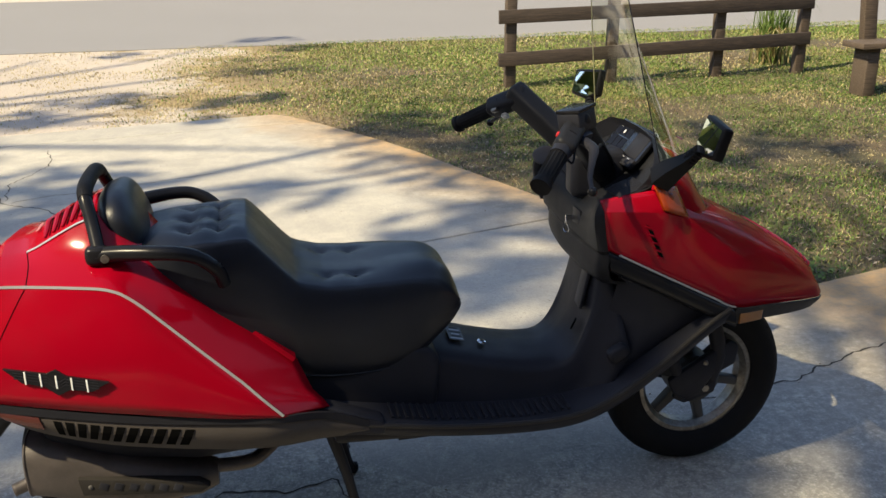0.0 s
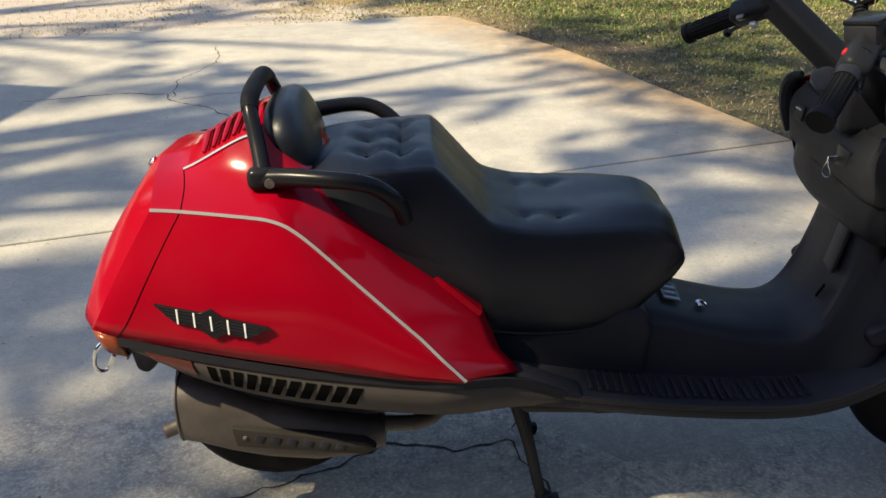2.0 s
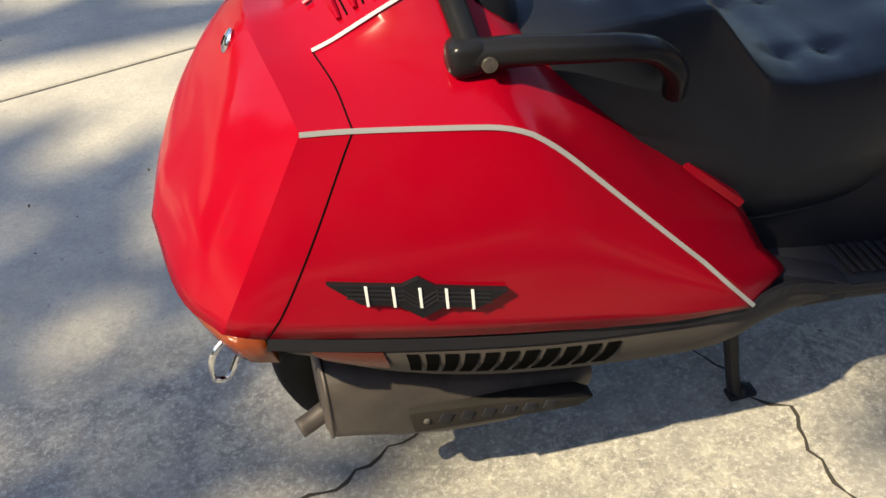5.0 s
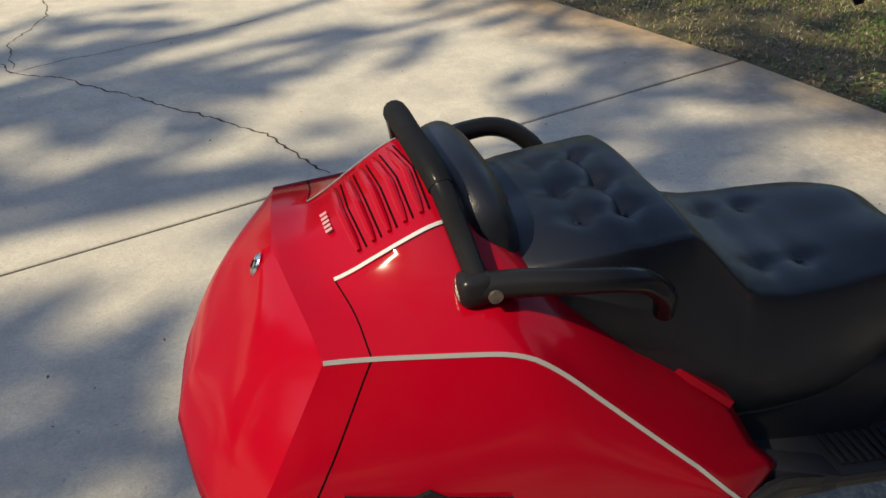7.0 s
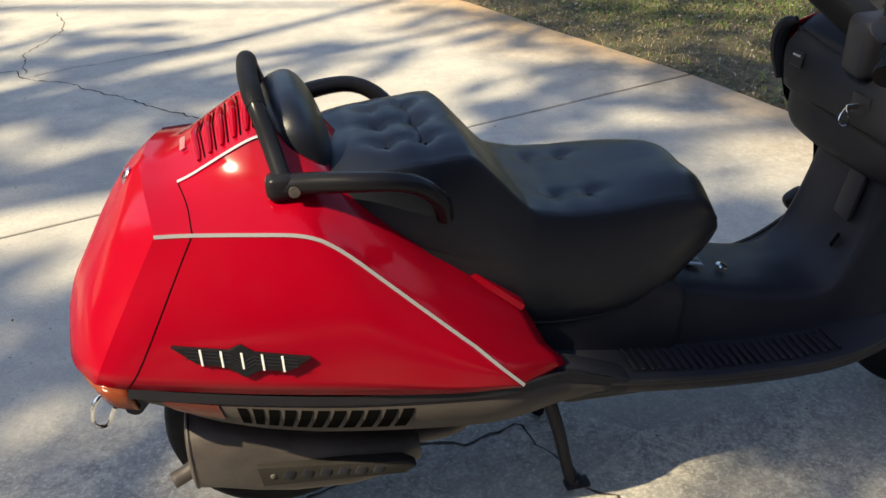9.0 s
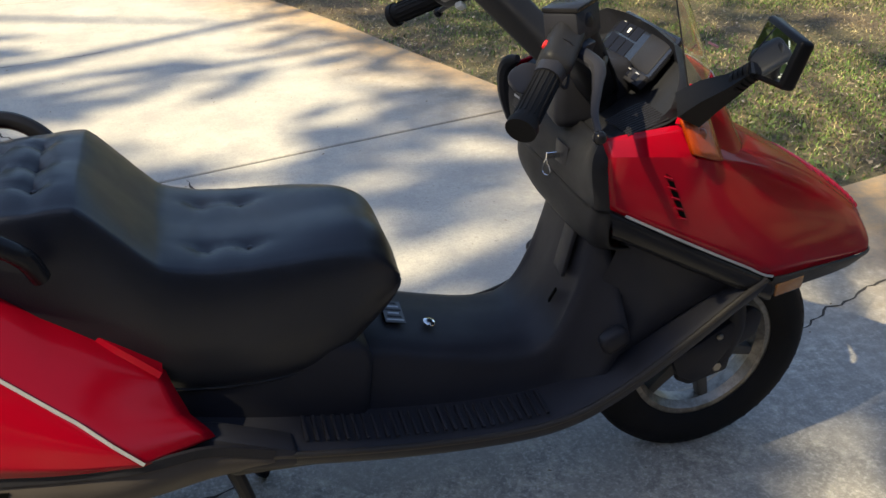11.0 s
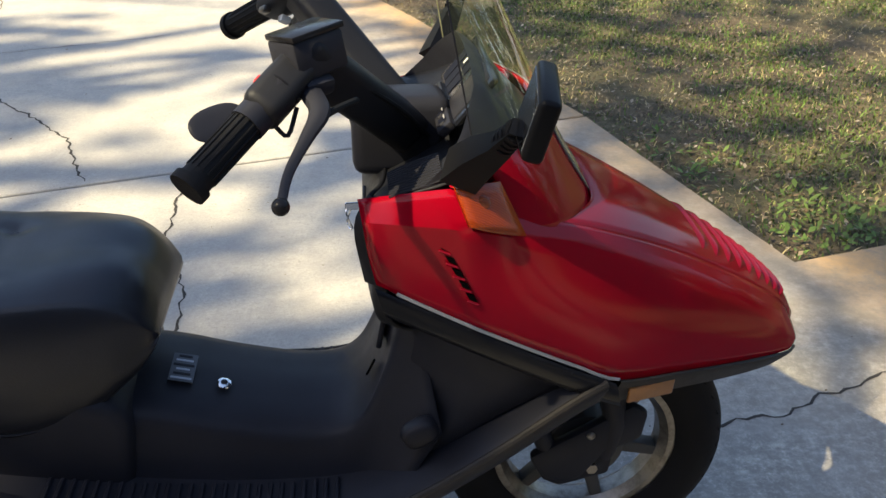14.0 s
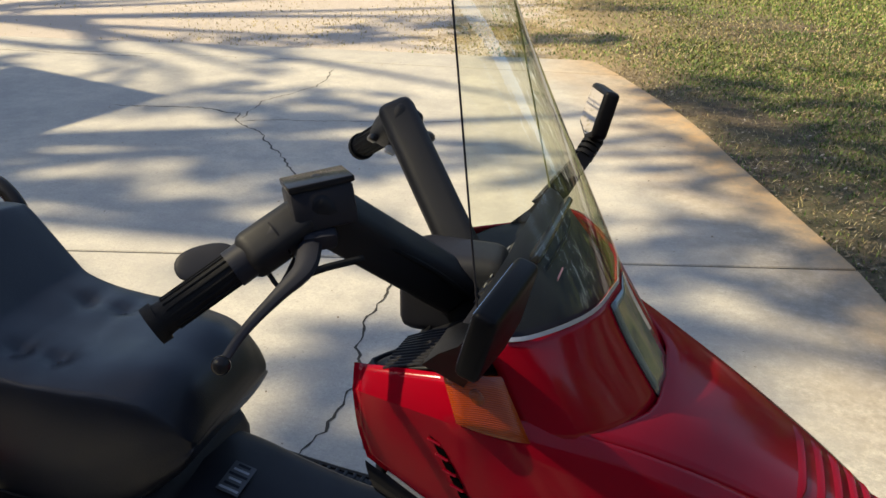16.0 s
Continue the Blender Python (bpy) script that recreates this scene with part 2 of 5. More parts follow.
LITTER = blade_mat("leaf_litter", [(0.0, (0.055, 0.035, 0.02)), (0.55, (0.12, 0.08, 0.045)), (0.88, (0.22, 0.17, 0.11)), (1.0, (0.42, 0.36, 0.28))])
WEED = blade_mat("broad_weed_leaves", [(0.0, (0.04, 0.085, 0.016)), (1.0, (0.12, 0.19, 0.04))])
LEAF = blade_mat("tree_leaves", [(0.0, (0.04, 0.07, 0.015)), (1.0, (0.10, 0.14, 0.03))])

k = Mat("weathered_wood", (0.10, 0.075, 0.055), 0.8)
grain = k.noise(30.0, 8.0, 0.7, k.node("ShaderNodeMapping", Vector=k.coord, Scale=(0.25, 3.0, 3.0)).outputs[0])
k.color(k.mix(k.ramp(grain, [(0.35, 0.0), (0.7, 1.0)]), (0.045, 0.031, 0.022), (0.125, 0.092, 0.066)))
WOOD = k.bump(grain, 0.5, 0.006).m
k = Mat("dark_rail_wood", (0.05, 0.036, 0.028), 0.8)
grain = k.noise(30.0, 8.0, 0.7, k.node("ShaderNodeMapping", Vector=k.coord, Scale=(0.25, 3.0, 3.0)).outputs[0])
k.color(k.mix(k.ramp(grain, [(0.35, 0.0), (0.7, 1.0)]), (0.024, 0.017, 0.013), (0.072, 0.050, 0.038)))
RAIL_WOOD = k.bump(grain, 0.5, 0.006).m
k = Mat("bark", (0.1, 0.08, 0.06), 0.9)
k.color(k.mix(k.noise(18.0, 8.0, 0.8), (0.05, 0.04, 0.03), (0.20, 0.16, 0.12)))
BARK = k.bump(k.noise(25.0, 8.0, 0.8), 0.9, 0.03).m
k = Mat("painted_siding", (0.55, 0.53, 0.48), 0.7)
SIDING = k.color(k.mix(k.noise(4.0, 6.0), (0.20, 0.17, 0.14), (0.27, 0.23, 0.19))).m


# ---- mesh helpers ----
def part(name, bm, material, parent=None, label="", smooth=35.0, normals=True):
    """Links a bmesh as one mesh object under its thing or part."""
    if normals:
        bmesh.ops.recalc_face_normals(bm, faces=bm.faces)
    me = bpy.data.meshes.new(name)
    bm.to_mesh(me)
    bm.free()
    me.materials.append(material)
    if smooth:
        me.polygons.foreach_set("use_smooth", [True] * len(me.polygons))
        me.set_sharp_from_angle(angle=radians(smooth))
    ob = new(name, me)
    if parent:
        ob.parent = parent
    if label:
        tagged(ob, label)
    return ob


def cr(points, n, sharp=()):
    """A smooth line through the points, n steps a stretch; it may break at the sharp ones."""
    pts = [Vector(p) for p in points]
    out = [pts[0]]
    for i in range(len(pts) - 1):
        p1, p2 = pts[i], pts[i + 1]
        p0 = pts[i - 1] if i > 0 and i not in sharp else p1 + (p1 - p2)
        p3 = pts[i + 2] if i + 2 < len(pts) and i + 1 not in sharp else p2 + (p2 - p1)
        for s in range(1, n + 1):
            t = s / n
            out.append(0.5 * (2 * p1 + (p2 - p0) * t + (2 * p0 - 5 * p1 + 4 * p2 - p3) * t * t + (3 * p1 - p0 - 3 * p2 + p3) * t ** 3))
    return out


def net(grid, nu=4, nv=4, sharp_u=(), sharp_v=()):
    """A finer net of points through a coarse one: u along the stations, v across them."""
    rows = [cr(row, nv, sharp_v) for row in grid]
    cols = [cr([row[j] for row in rows], nu, sharp_u) for j in range(len(rows[0]))]
    return [[c[i] for c in cols] for i in range(len(cols[0]))]


def skin(bm, pts, close=False, mirror=False):
    for sign in ((1, -1) if mirror else (1,)):
        vs = [[bm.verts.new((p[0], p[1] * sign, p[2])) for p in row] for row in pts]
        for a, b in zip(vs, vs[1:]):
            m = len(a)
            for j in range(m if close else m - 1):
                q = (a[j], a[(j + 1) % m], b[(j + 1) % m], b[j])
                bm.faces.new(q if sign > 0 else q[::-1])
    return bm


def caps(bm, pts):
    for row in (pts[0], pts[-1]):
        bm.faces.new([bm.verts.new(p) for p in row])


def shell(name, pts, material, parent, label="", thick=0.004, mirror=True, smooth=32.0):
    bm = skin(bmesh.new(), pts, mirror=mirror)
    bmesh.ops.remove_doubles(bm, verts=bm.verts, dist=0.0006)
    ob = part(name, bm, material, parent, label, smooth)
    if thick:
        s = ob.modifiers.new("thickness", "SOLIDIFY")
        s.thickness, s.offset = thick, -1
    return ob


def prism(outline, axis, lo, hi, bevel=0.004, segments=2):
    """An outline in a plane, extruded along an axis from lo to hi, with rounded edges."""
    bm = bmesh.new()

    def at(a, b, c):
        return {"x": (c, a, b), "y": (a, c, b), "z": (a, b, c)}[axis]

    lower = [bm.verts.new(at(a, b, lo)) for a, b in outline]
    upper = [bm.verts.new(at(a, b, hi)) for a, b in outline]
    bm.faces.new(lower)
    bm.faces.new(upper)
    n = len(outline)
    for i in range(n):
        bm.faces.new((lower[i], lower[(i + 1) % n], upper[(i + 1) % n], upper[i]))
    bmesh.ops.recalc_face_normals(bm, faces=bm.faces)
    if bevel:
        bmesh.ops.bevel(bm, geom=[e for e in bm.edges if e.calc_face_angle(0) > 0.35], offset=bevel, segments=segments, profile=0.5, affect="EDGES", clamp_overlap=True)
    return bm


def block(sx, sy, sz, m=None, bevel=0.004, segments=2):
    bm = prism([(-sx / 2, -sy / 2), (sx / 2, -sy / 2), (sx / 2, sy / 2), (-sx / 2, sy / 2)], "z", -sz / 2, sz / 2, bevel, segments)
    if m is not None:
        bm.transform(m)
    return bm


def between(a, b, up=(0, 0, 1)):
    """A pose at the middle of a and b, with x along them."""
    a, b = Vector(a), Vector(b)
    x = (b - a).normalized()
    y = Vector(up).cross(x).normalized()
    z = x.cross(y)
    return Matrix.Translation((a + b) / 2) @ Matrix((x, y, z)).transposed().to_4x4()


def tube(points, radius, seg=12, steps=5, sharp=(), flat=1.0, ends=True):
    """A round bar along a smooth line; radius may be a list, one for each point."""
    pts = cr(points, steps, sharp)
    if isinstance(radius, (int, float)):
        radius = [radius] * len(points)
    rad = [r.x for r in cr([(r, 0, 0) for r in radius], steps)]
    bm, rings = bmesh.new(), []
    side = None
    for i, p in enumerate(pts):
        d = (pts[min(i + 1, len(pts) - 1)] - pts[max(i - 1, 0)]).normalized()
        ref = Vector((0, 0, 1)) if abs(d.z) < 0.9 else Vector((1, 0, 0))
        side = ref.cross(d).normalized() if side is None else (side - d * side.dot(d)).normalized()
        up = d.cross(side)
        rings.append([bm.verts.new(p + rad[i] * (math.cos(a) * side + flat * math.sin(a) * up)) for a in (math.tau * s / seg for s in range(seg))])
    for a, b in zip(rings, rings[1:]):
        for j in range(seg):
            bm.faces.new((a[j], a[(j + 1) % seg], b[(j + 1) % seg], b[j]))
    if ends:
        bm.faces.new(rings[0])
        bm.faces.new(rings[-1])
    return bm


def lathe(profile, centre, seg=64):
    """A profile of (radius, offset along y) turned about an axle along y."""
    bm = bmesh.new()
    cx, cy, cz = centre
    rings = [[bm.verts.new((cx + r * math.cos(a), cy + o, cz + r * math.sin(a))) for a in (math.tau * s / seg for s in range(seg))] for r, o in profile]
    for a, b in zip(rings, rings[1:]):
        for j in range(seg):
            bm.faces.new((a[j], a[(j + 1) % seg], b[(j + 1) % seg], b[j]))
    return bm


def oval(rx, ry, rz, m, power=2.6, seg=24, rows=12):
    """A rounded cushion: a superellipsoid."""
    bm = bmesh.new()

    def sp(v, p):
        return math.copysign(abs(v) ** (2 / p), v)

    rings = []
    for i in range(rows + 1):
        u = -math.pi / 2 + math.pi * i / rows
        rings.append([bm.verts.new(m @ Vector((rx * sp(math.cos(u), power) * sp(math.cos(a), power), ry * sp(math.cos(u), power) * sp(math.sin(a), power), rz * sp(math.sin(u), power)))) for a in (math.tau * s / seg for s in range(seg))])
    for a, b in zip(rings, rings[1:]):
        for j in range(seg):
            bm.faces.new((a[j], a[(j + 1) % seg], b[(j + 1) % seg], b[j]))
    bmesh.ops.remove_doubles(bm, verts=bm.verts, dist=0.0005)
    return bm


def thing(name, label, category, at=(0, 0, 0), group="", kind=""):
    ob = new(name)
    ob.location = at
    ob.empty_display_size = 0.05
    return tagged(ob, label, category, group, kind)


def from_arrays(name, verts, quads, material, kind="stuff", label="", category=""):
    me = bpy.data.meshes.new(name)
    nv, nf, k4 = len(verts), len(quads), quads.shape[1]
    me.vertices.add(nv)
    me.vertices.foreach_set("co", np.asarray(verts, np.float32).ravel())
    me.loops.add(nf * k4)
    me.loops.foreach_set("vertex_index", np.asarray(quads, np.int32).ravel())
    me.polygons.add(nf)
    me.polygons.foreach_set("loop_start", np.arange(0, nf * k4, k4, dtype=np.int32))
    me.update(calc_edges=True)
    me.materials.append(material)
    return tagged(new(name, me), label, category, "", kind)


# ---- ground, driveway, road ----
def poly_slab(name, outline, top, depth, material, bevel=0.0, parent=None):
    return part(name, prism(outline, "z", top - depth, top, bevel, 1), material, parent, smooth=20.0)


bm = bmesh.new()
bmesh.ops.create_grid(bm, x_segments=2, y_segments=2, size=400)
ground = part("ground", bm, SOIL, smooth=0)
ground.location.z = -0.02
tagged(ground, "sandy soil lawn with dry straw and leaf litter", "ground", kind="structure")

road = part("road", prism([(-90, 13.3), (-20, 11.15), (-3.5, 10.33), (3.0, 10.02), (20, 9.5), (90, 8.9), (90, 17.8), (20, 18.2), (-5, 19.3), (-90, 25)], "z", -0.2, -0.012, 0), ASPHALT, smooth=0)
tagged(road, "pale worn asphalt road beyond the lawn", "road", kind="structure")

driveway = thing("driveway", "sunlit concrete driveway slabs with cracks and rust stains", "driveway", kind="structure")
GAP = 0.007
# the lawn edge of the driveway, a gentle curve from its far corner to the near one
EDGE = [(-0.16, 5.40), (0.20, 4.80), (0.506, 4.243), (0.674, 3.872), (0.85, 3.40), (0.98, 3.08), (1.303, 2.275), (1.413, 1.882), (1.525, 1.50), (1.667, 1.013)]
slabs = [
    [(-12, -14), (9, -14), (9, 2.75), (1.667, 1.013), (1.525, 1.50), (1.413, 1.882), (1.303, 2.268), (-12, -1.36)],
    [(-12, -1.36 + 2 * GAP), (1.299, 2.268 + 2 * GAP), (0.98, 3.08), (0.85, 3.40), (0.674, 3.872), (0.506, 4.243), (0.20, 4.80), (0.06, 5.05), (-2.3, 4.76), (-12, 3.1)],
    [(-12, 3.1 + 2 * GAP), (-2.3, 4.76 + 2 * GAP), (0.05, 5.05 + 2 * GAP), (-0.16, 5.40), (-0.26, 5.44), (-2.3, 5.16), (-12, 3.6)],
]
for outline in slabs:
    poly_slab("slab", outline, 0.0, 0.14, CONCRETE, 0.004, driveway)
bed = part("joint_bed", prism([(-12, -13.9), (8.9, -13.9), (8.9, 2.6), (1.62, 0.98), (1.25, 2.2), (0.45, 4.2), (-0.25, 5.25), (-12, 3.4)], "z", -0.16, -0.016, 0), CRACK, driveway, smooth=0)


def crack(points, width, seed):
    """A jagged dark split: a narrow ribbon with uneven edges."""
    rnd = random.Random(seed)
    width *= 0.68
    line = []
    for a, b in zip(points, points[1:]):
        a, b = Vector((*a, 0)), Vector((*b, 0))
        n = max(2, int((b - a).length / 0.022))
        across = Vector((-(b - a).y, (b - a).x, 0)).normalized()
        drift = 0.0
        for i in range(n):
            drift = 0.75 * drift + rnd.uniform(-0.010, 0.010)
            line.append((a.lerp(b, i / n) + across * drift, across))
    bm = bmesh.new()
    prev = None
    for i, (p, across) in enumerate(line):
        w = width * rnd.uniform(0.35, 1.25) * min(1, (i + 1) / 4, (len(line) - i) / 4)
        pair = [bm.verts.new((*(p + across * s * w / 2).xy, 0.0012)) for s in (1, -1)]
        if prev:
            bm.faces.new((prev[0], prev[1], pair[1], pair[0]))
        prev = pair
    return part("crack", bm, CRACK, driveway, smooth=0)


for i, (width, points) in enumerate([
    (0.016, [(-2.7, 3.30), (-2.2, 3.42), (-1.915, 3.382), (-1.85, 3.245), (-1.60, 3.074), (-1.377, 2.827), (-1.024, 2.431), (-0.826, 2.191), (-0.636, 1.758)]),
    (0.008, [(-1.85, 3.245), (-1.637, 3.336), (-1.143, 3.472), (-0.62, 3.654)]),
    (0.010, [(-1.85, 3.30), (-1.92, 3.66), (-1.75, 4.1), (-1.86, 4.6)]),
    (0.013, [(-0.31, 1.80), (-0.288, 1.682), (-0.283, 1.318), (-0.182, 1.02), (-0.158, 0.712), (-0.20, 0.30), (-0.25, 0.094)]),
    (0.012, [(-1.40, -0.22), (-1.103, -0.129), (-0.952, -0.09), (-0.792, -0.024), (-0.579, 0.10), (-0.41, 0.066), (-0.25, 0.094), (-0.183, -0.135), (-0.138, -0.178), (-0.15, -0.30), (-0.10, -0.8)]),
    (0.012, [(0.9, 0.28), (1.219, 0.311), (1.352, 0.316), (1.437, 0.37), (1.678, 0.452), (2.4, 0.62)]),
    (0.014, [(-4.549, 4.30), (-4.378, 4.36), (-3.909, 4.40), (-3.3, 4.50)]),
]):
    crack(points, width, 40 + i)

# ---- the scooter ----
scooter = thing("scooter", "red and black maxi scooter parked on its stand on concrete", "scooter")


def side_pair(make):
    """Runs make for the right (-1) and the left (+1) side."""
    return [make(s) for s in (-1, 1)]


# rear body: stations from the tail forward; across: centre, top stripe, shoulder, side stripe, mid side, lower edge
REAR = [
    [(-1.000, 0, 0.800), (-1.022, 0, 0.770), (-1.045, 0, 0.738), (-1.072, 0, 0.700), (-1.120, 0, 0.630), (-1.148, 0, 0.560)],
    [(-0.996, -0.07, 0.804), (-1.008, -0.09, 0.775), (-1.022, -0.115, 0.745), (-1.045, -0.13, 0.705), (-1.094, -0.155, 0.635), (-1.124, -0.165, 0.566)],
    [(-0.982, -0.10, 0.815), (-0.968, -0.13, 0.811), (-0.960, -0.18, 0.803), (-0.953, -0.224, 0.788), (-1.020, -0.262, 0.680), (-1.077, -0.277, 0.578)],
    [(-0.930, 0.00, 0.828), (-0.915, -0.106, 0.818), (-0.902, -0.17, 0.806), (-0.900, -0.232, 0.787), (-0.965, -0.276, 0.680), (-1.028, -0.290, 0.568)],
] + [
    [(-0.850, 0.00, 0.872), (-0.848, -0.115, 0.856), (-0.822, -0.175, 0.815), (-0.800, -0.252, 0.783), (-0.815, -0.300, 0.660), (-0.830, -0.313, 0.533)],
    [(-0.765, 0.00, 0.916), (-0.772, -0.126, 0.898), (-0.738, -0.19, 0.816), (-0.709, -0.269, 0.778), (-0.660, -0.313, 0.640), (-0.630, -0.325, 0.497)],
    [(-0.690, 0.00, 0.890), (-0.710, -0.130, 0.860), (-0.650, -0.195, 0.772), (-0.600, -0.286, 0.668), (-0.540, -0.319, 0.560), (-0.510, -0.325, 0.475)],
    [(-0.550, 0.00, 0.700), (-0.560, -0.130, 0.690), (-0.510, -0.19, 0.655), (-0.480, -0.303, 0.548), (-0.440, -0.318, 0.500), (-0.400, -0.316, 0.457)],
    [(-0.340, 0.00, 0.520), (-0.360, -0.120, 0.527), (-0.353, -0.18, 0.527), (-0.325, -0.222, 0.470), (-0.300, -0.235, 0.445), (-0.290, -0.238, 0.428)],
]
for p in (0, 1, 2):
    REAR[2][p] = [(-0.980, 0.0, 0.819), (-0.970, -0.10, 0.814), (-0.960, -0.17, 0.804)][p]
REAR[0][0] = (-0.998, 0, 0.802)
REAR[1] = [(-0.994, 0.0, 0.808), (-1.006, -0.075, 0.788), (-1.020, -0.115, 0.766), (-1.044, -0.145, 0.730), (-1.088, -0.172, 0.650), (-1.122, -0.182, 0.568)]


def relax(pts, rows, cols, rounds=6, start=0):
    """Evens out a net, leaving its borders and the named crease rows and columns where they are."""
    for _ in range(rounds):
        old = [[p.copy() for p in r] for r in pts]
        for i in range(1, len(pts) - 1):
            for j in range(1, len(pts[0]) - 1):
                if j in cols and i >= start:
                    if i not in rows:
                        pts[i][j] = old[i][j] * 0.5 + (old[i - 1][j] + old[i + 1][j]) * 0.25
                elif i in rows:
                    pts[i][j] = old[i][j] * 0.5 + (old[i][j - 1] + old[i][j + 1]) * 0.25
                else:
                    pts[i][j] = old[i][j] * 0.4 + (old[i - 1][j] + old[i + 1][j] + old[i][j - 1] + old[i][j + 1]) * 0.15
    return pts


rear_pts = relax(net(REAR, 6, 5, sharp_u=(2, 5, 7), sharp_v=(1, 3)), (12, 42), (5, 15), 6, 12)
rear_body = shell("rear_body", rear_pts, RED, scooter, "glossy red tail fairing with a faint dust film", 0.004)


def on_rear(u, v, lift=0.0015, side=-1):
    """A place on the rear body: u counts stations, v counts lines across."""
    i, j = min(u * 6, len(rear_pts) - 1.001), min(v * 5, len(rear_pts[0]) - 1.001)
    a, b = int(i), int(j)
    f, g = i - a, j - b
    p = (rear_pts[a][b] * (1 - f) + rear_pts[a + 1][b] * f) * (1 - g) + (rear_pts[a][b + 1] * (1 - f) + rear_pts[a + 1][b + 1] * f) * g
    n = (rear_pts[a + 1][b] - rear_pts[a][b]).cross(rear_pts[a][b + 1] - rear_pts[a][b]).normalized()
    if n.y > 0.02 or (abs(n.y) <= 0.02 and n.z < 0):
        n = -n
    p = p + n * lift
    return Vector((p.x, p.y * -side, p.z))


def ribbon(line, width, across, thick=0.0012):
    """A thin strip along a line."""
    bm, rows = bmesh.new(), []
    for i, p in enumerate(line):
        d = (line[min(i + 1, len(line) - 1)] - line[max(i - 1, 0)]).normalized()
        w = d.cross(across).normalized() * width / 2
        rows.append([p + w, p - w, p - w - across * thick, p + w - across * thick])
    skin(bm, rows, close=True)
    return bm


def stripe(side):
    line = [on_rear(2 + i * 0.125, 3.0, 0.0022, side) for i in range(25)]
    line += [on_rear(5 + i * 0.125, 3.0, 0.0022, side) for i in range(1, 17)]
    line += [Vector((-0.437, 0.3145 * side, 0.505)), Vector((-0.397, 0.3195 * side, 0.463))]
    part("side_stripe", ribbon(line, 0.0058, Vector((0.0, side, 0.25)).normalized()), SILVER, rear_body, "thin silver pinstripe", 0)
    top = [on_rear(3 + i * 0.125, 1.0, 0.0022, side) for i in range(17)]
    part("top_stripe", ribbon(top, 0.0055, Vector((-0.35, side * 0.4, 0.85)).normalized()), SILVER, rear_body, "thin silver pinstripe", 0)
    seam = [on_rear(3.0, 1.0 + i * 0.1, 0.0008, side) for i in range(41)]
    part("panel_seam", ribbon(seam, 0.0018, Vector((0.1, side, 0.2)).normalized()), HOLE, rear_body, "dark panel gap", 0)
    # wing-shaped badge
    c, f = Vector((-0.850, 0.2985 * side, 0.600)), Vector((0.97, 0.125 * side, -0.20)).normalized()
    up = Vector((-0.02, -0.14 * side, 0.98)).normalized()
    out = f.cross(up).normalized()
    if out.y * side < 0:
        out = -out
    out = out.normalized()
    c = c + out * 0.010
    m = Matrix((f, up, out)).transposed().to_4x4()
    m.translation = c
    wing = prism([(-0.106, 0.013), (-0.020, 0.015), (0, 0.026), (0.020, 0.015), (0.106, 0.013), (0.070, -0.013), (0.026, -0.014), (0, -0.030), (-0.026, -0.014), (-0.070, -0.013)], "z", -0.010, 0.003, 0.0005, 1)
    wing.transform(m)
    badge = part("badge", wing, BLACK_GLOSS, rear_body, "black wing-shaped badge")
    for x in (-0.062, -0.031, 0, 0.031, 0.062):
        bar = block(0.0036, 0.028, 0.002, m @ pose(x, 0.0, 0.0042), 0.0005, 1)
        part("badge_bar", bar, WHITE, badge, "white raised bar")
    for y in (-0.006, 0.0, 0.006):
        for h in (-1, 1):
            part("badge_groove", block(0.066, 0.0022, 0.0012, m @ pose(0.052 * h, y + 0.002, 0.0034), 0), TRIM, badge)
            part("badge_groove", block(0.026, 0.0022, 0.0012, m @ pose(0.010 * h, y - 0.003, 0.0034, 0, 0, 36 * h), 0), TRIM, badge)


side_pair(stripe)


def ledge(side):
    """A narrow second red edge between the tail fairing and the seat, ending in a tab."""
    pts = cr([(-0.445, -0.176, 0.612), (-0.42, -0.184, 0.593), (-0.39, -0.192, 0.569), (-0.358, -0.200, 0.543)], 5)
    rows = [[p + Vector((0.000, 0.030, 0.002)), p, p + Vector((-0.007, -0.001, -0.009)), p + Vector((-0.009, 0.030, -0.012))] for p in pts]
    rows = [[(q.x, q.y * -side, q.z) for q in row] for row in rows]
    bm = skin(bmesh.new(), rows, close=True)
    caps(bm, rows)
    part("inner_ledge", bm, RED, rear_body, "narrow red inner edge with a tab")


side_pair(ledge)
# lid louvres on top of the tail
for i in range(5):
    u = 3.62 + i * 0.27
    line = [Vector((on_rear(u, v, 0.002, s).x, on_rear(u, v, 0.002, s).y, on_rear(u, v, 0.002, s).z)) for s, v in [(-1, 0.78), (-1, 0.55), (-1, 0.28), (-1, 0.02), (1, 0.28), (1, 0.55), (1, 0.78)]]
    n = Vector((-0.45, 0, 0.89))
    rib = tube([p + n * 0.001 for p in line], [0.003, 0.0055, 0.006, 0.006, 0.006, 0.0055, 0.003], 8, 3, flat=0.8)
    part("louvre", rib, RED, rear_body)
    part("louvre_gap", ribbon([p + Vector((0.0095, 0, 0.0050)) + n * 0.0003 for p in line], 0.0022, n), HOLE, rear_body, "", 0)
for i in range(5):
    p = on_rear(3.36, 0.0, 0.0016)
    bar = block(0.010, 0.006, 0.001, Matrix.Translation((p.x, -0.022 + i * 0.011, p.z + 0.001)) @ pose(0, 0, 0, 0, -28, 0), 0)
    part("name_bar", bar, PALE, rear_body, "pale printed bar", 0)
lock_m = Matrix.Translation((-1.004, 0, 0.797)) @ pose(0, 0, 0, 0, -62, 0)
lock = oval(0.017, 0.013, 0.005, lock_m, 2.0, 20, 8)
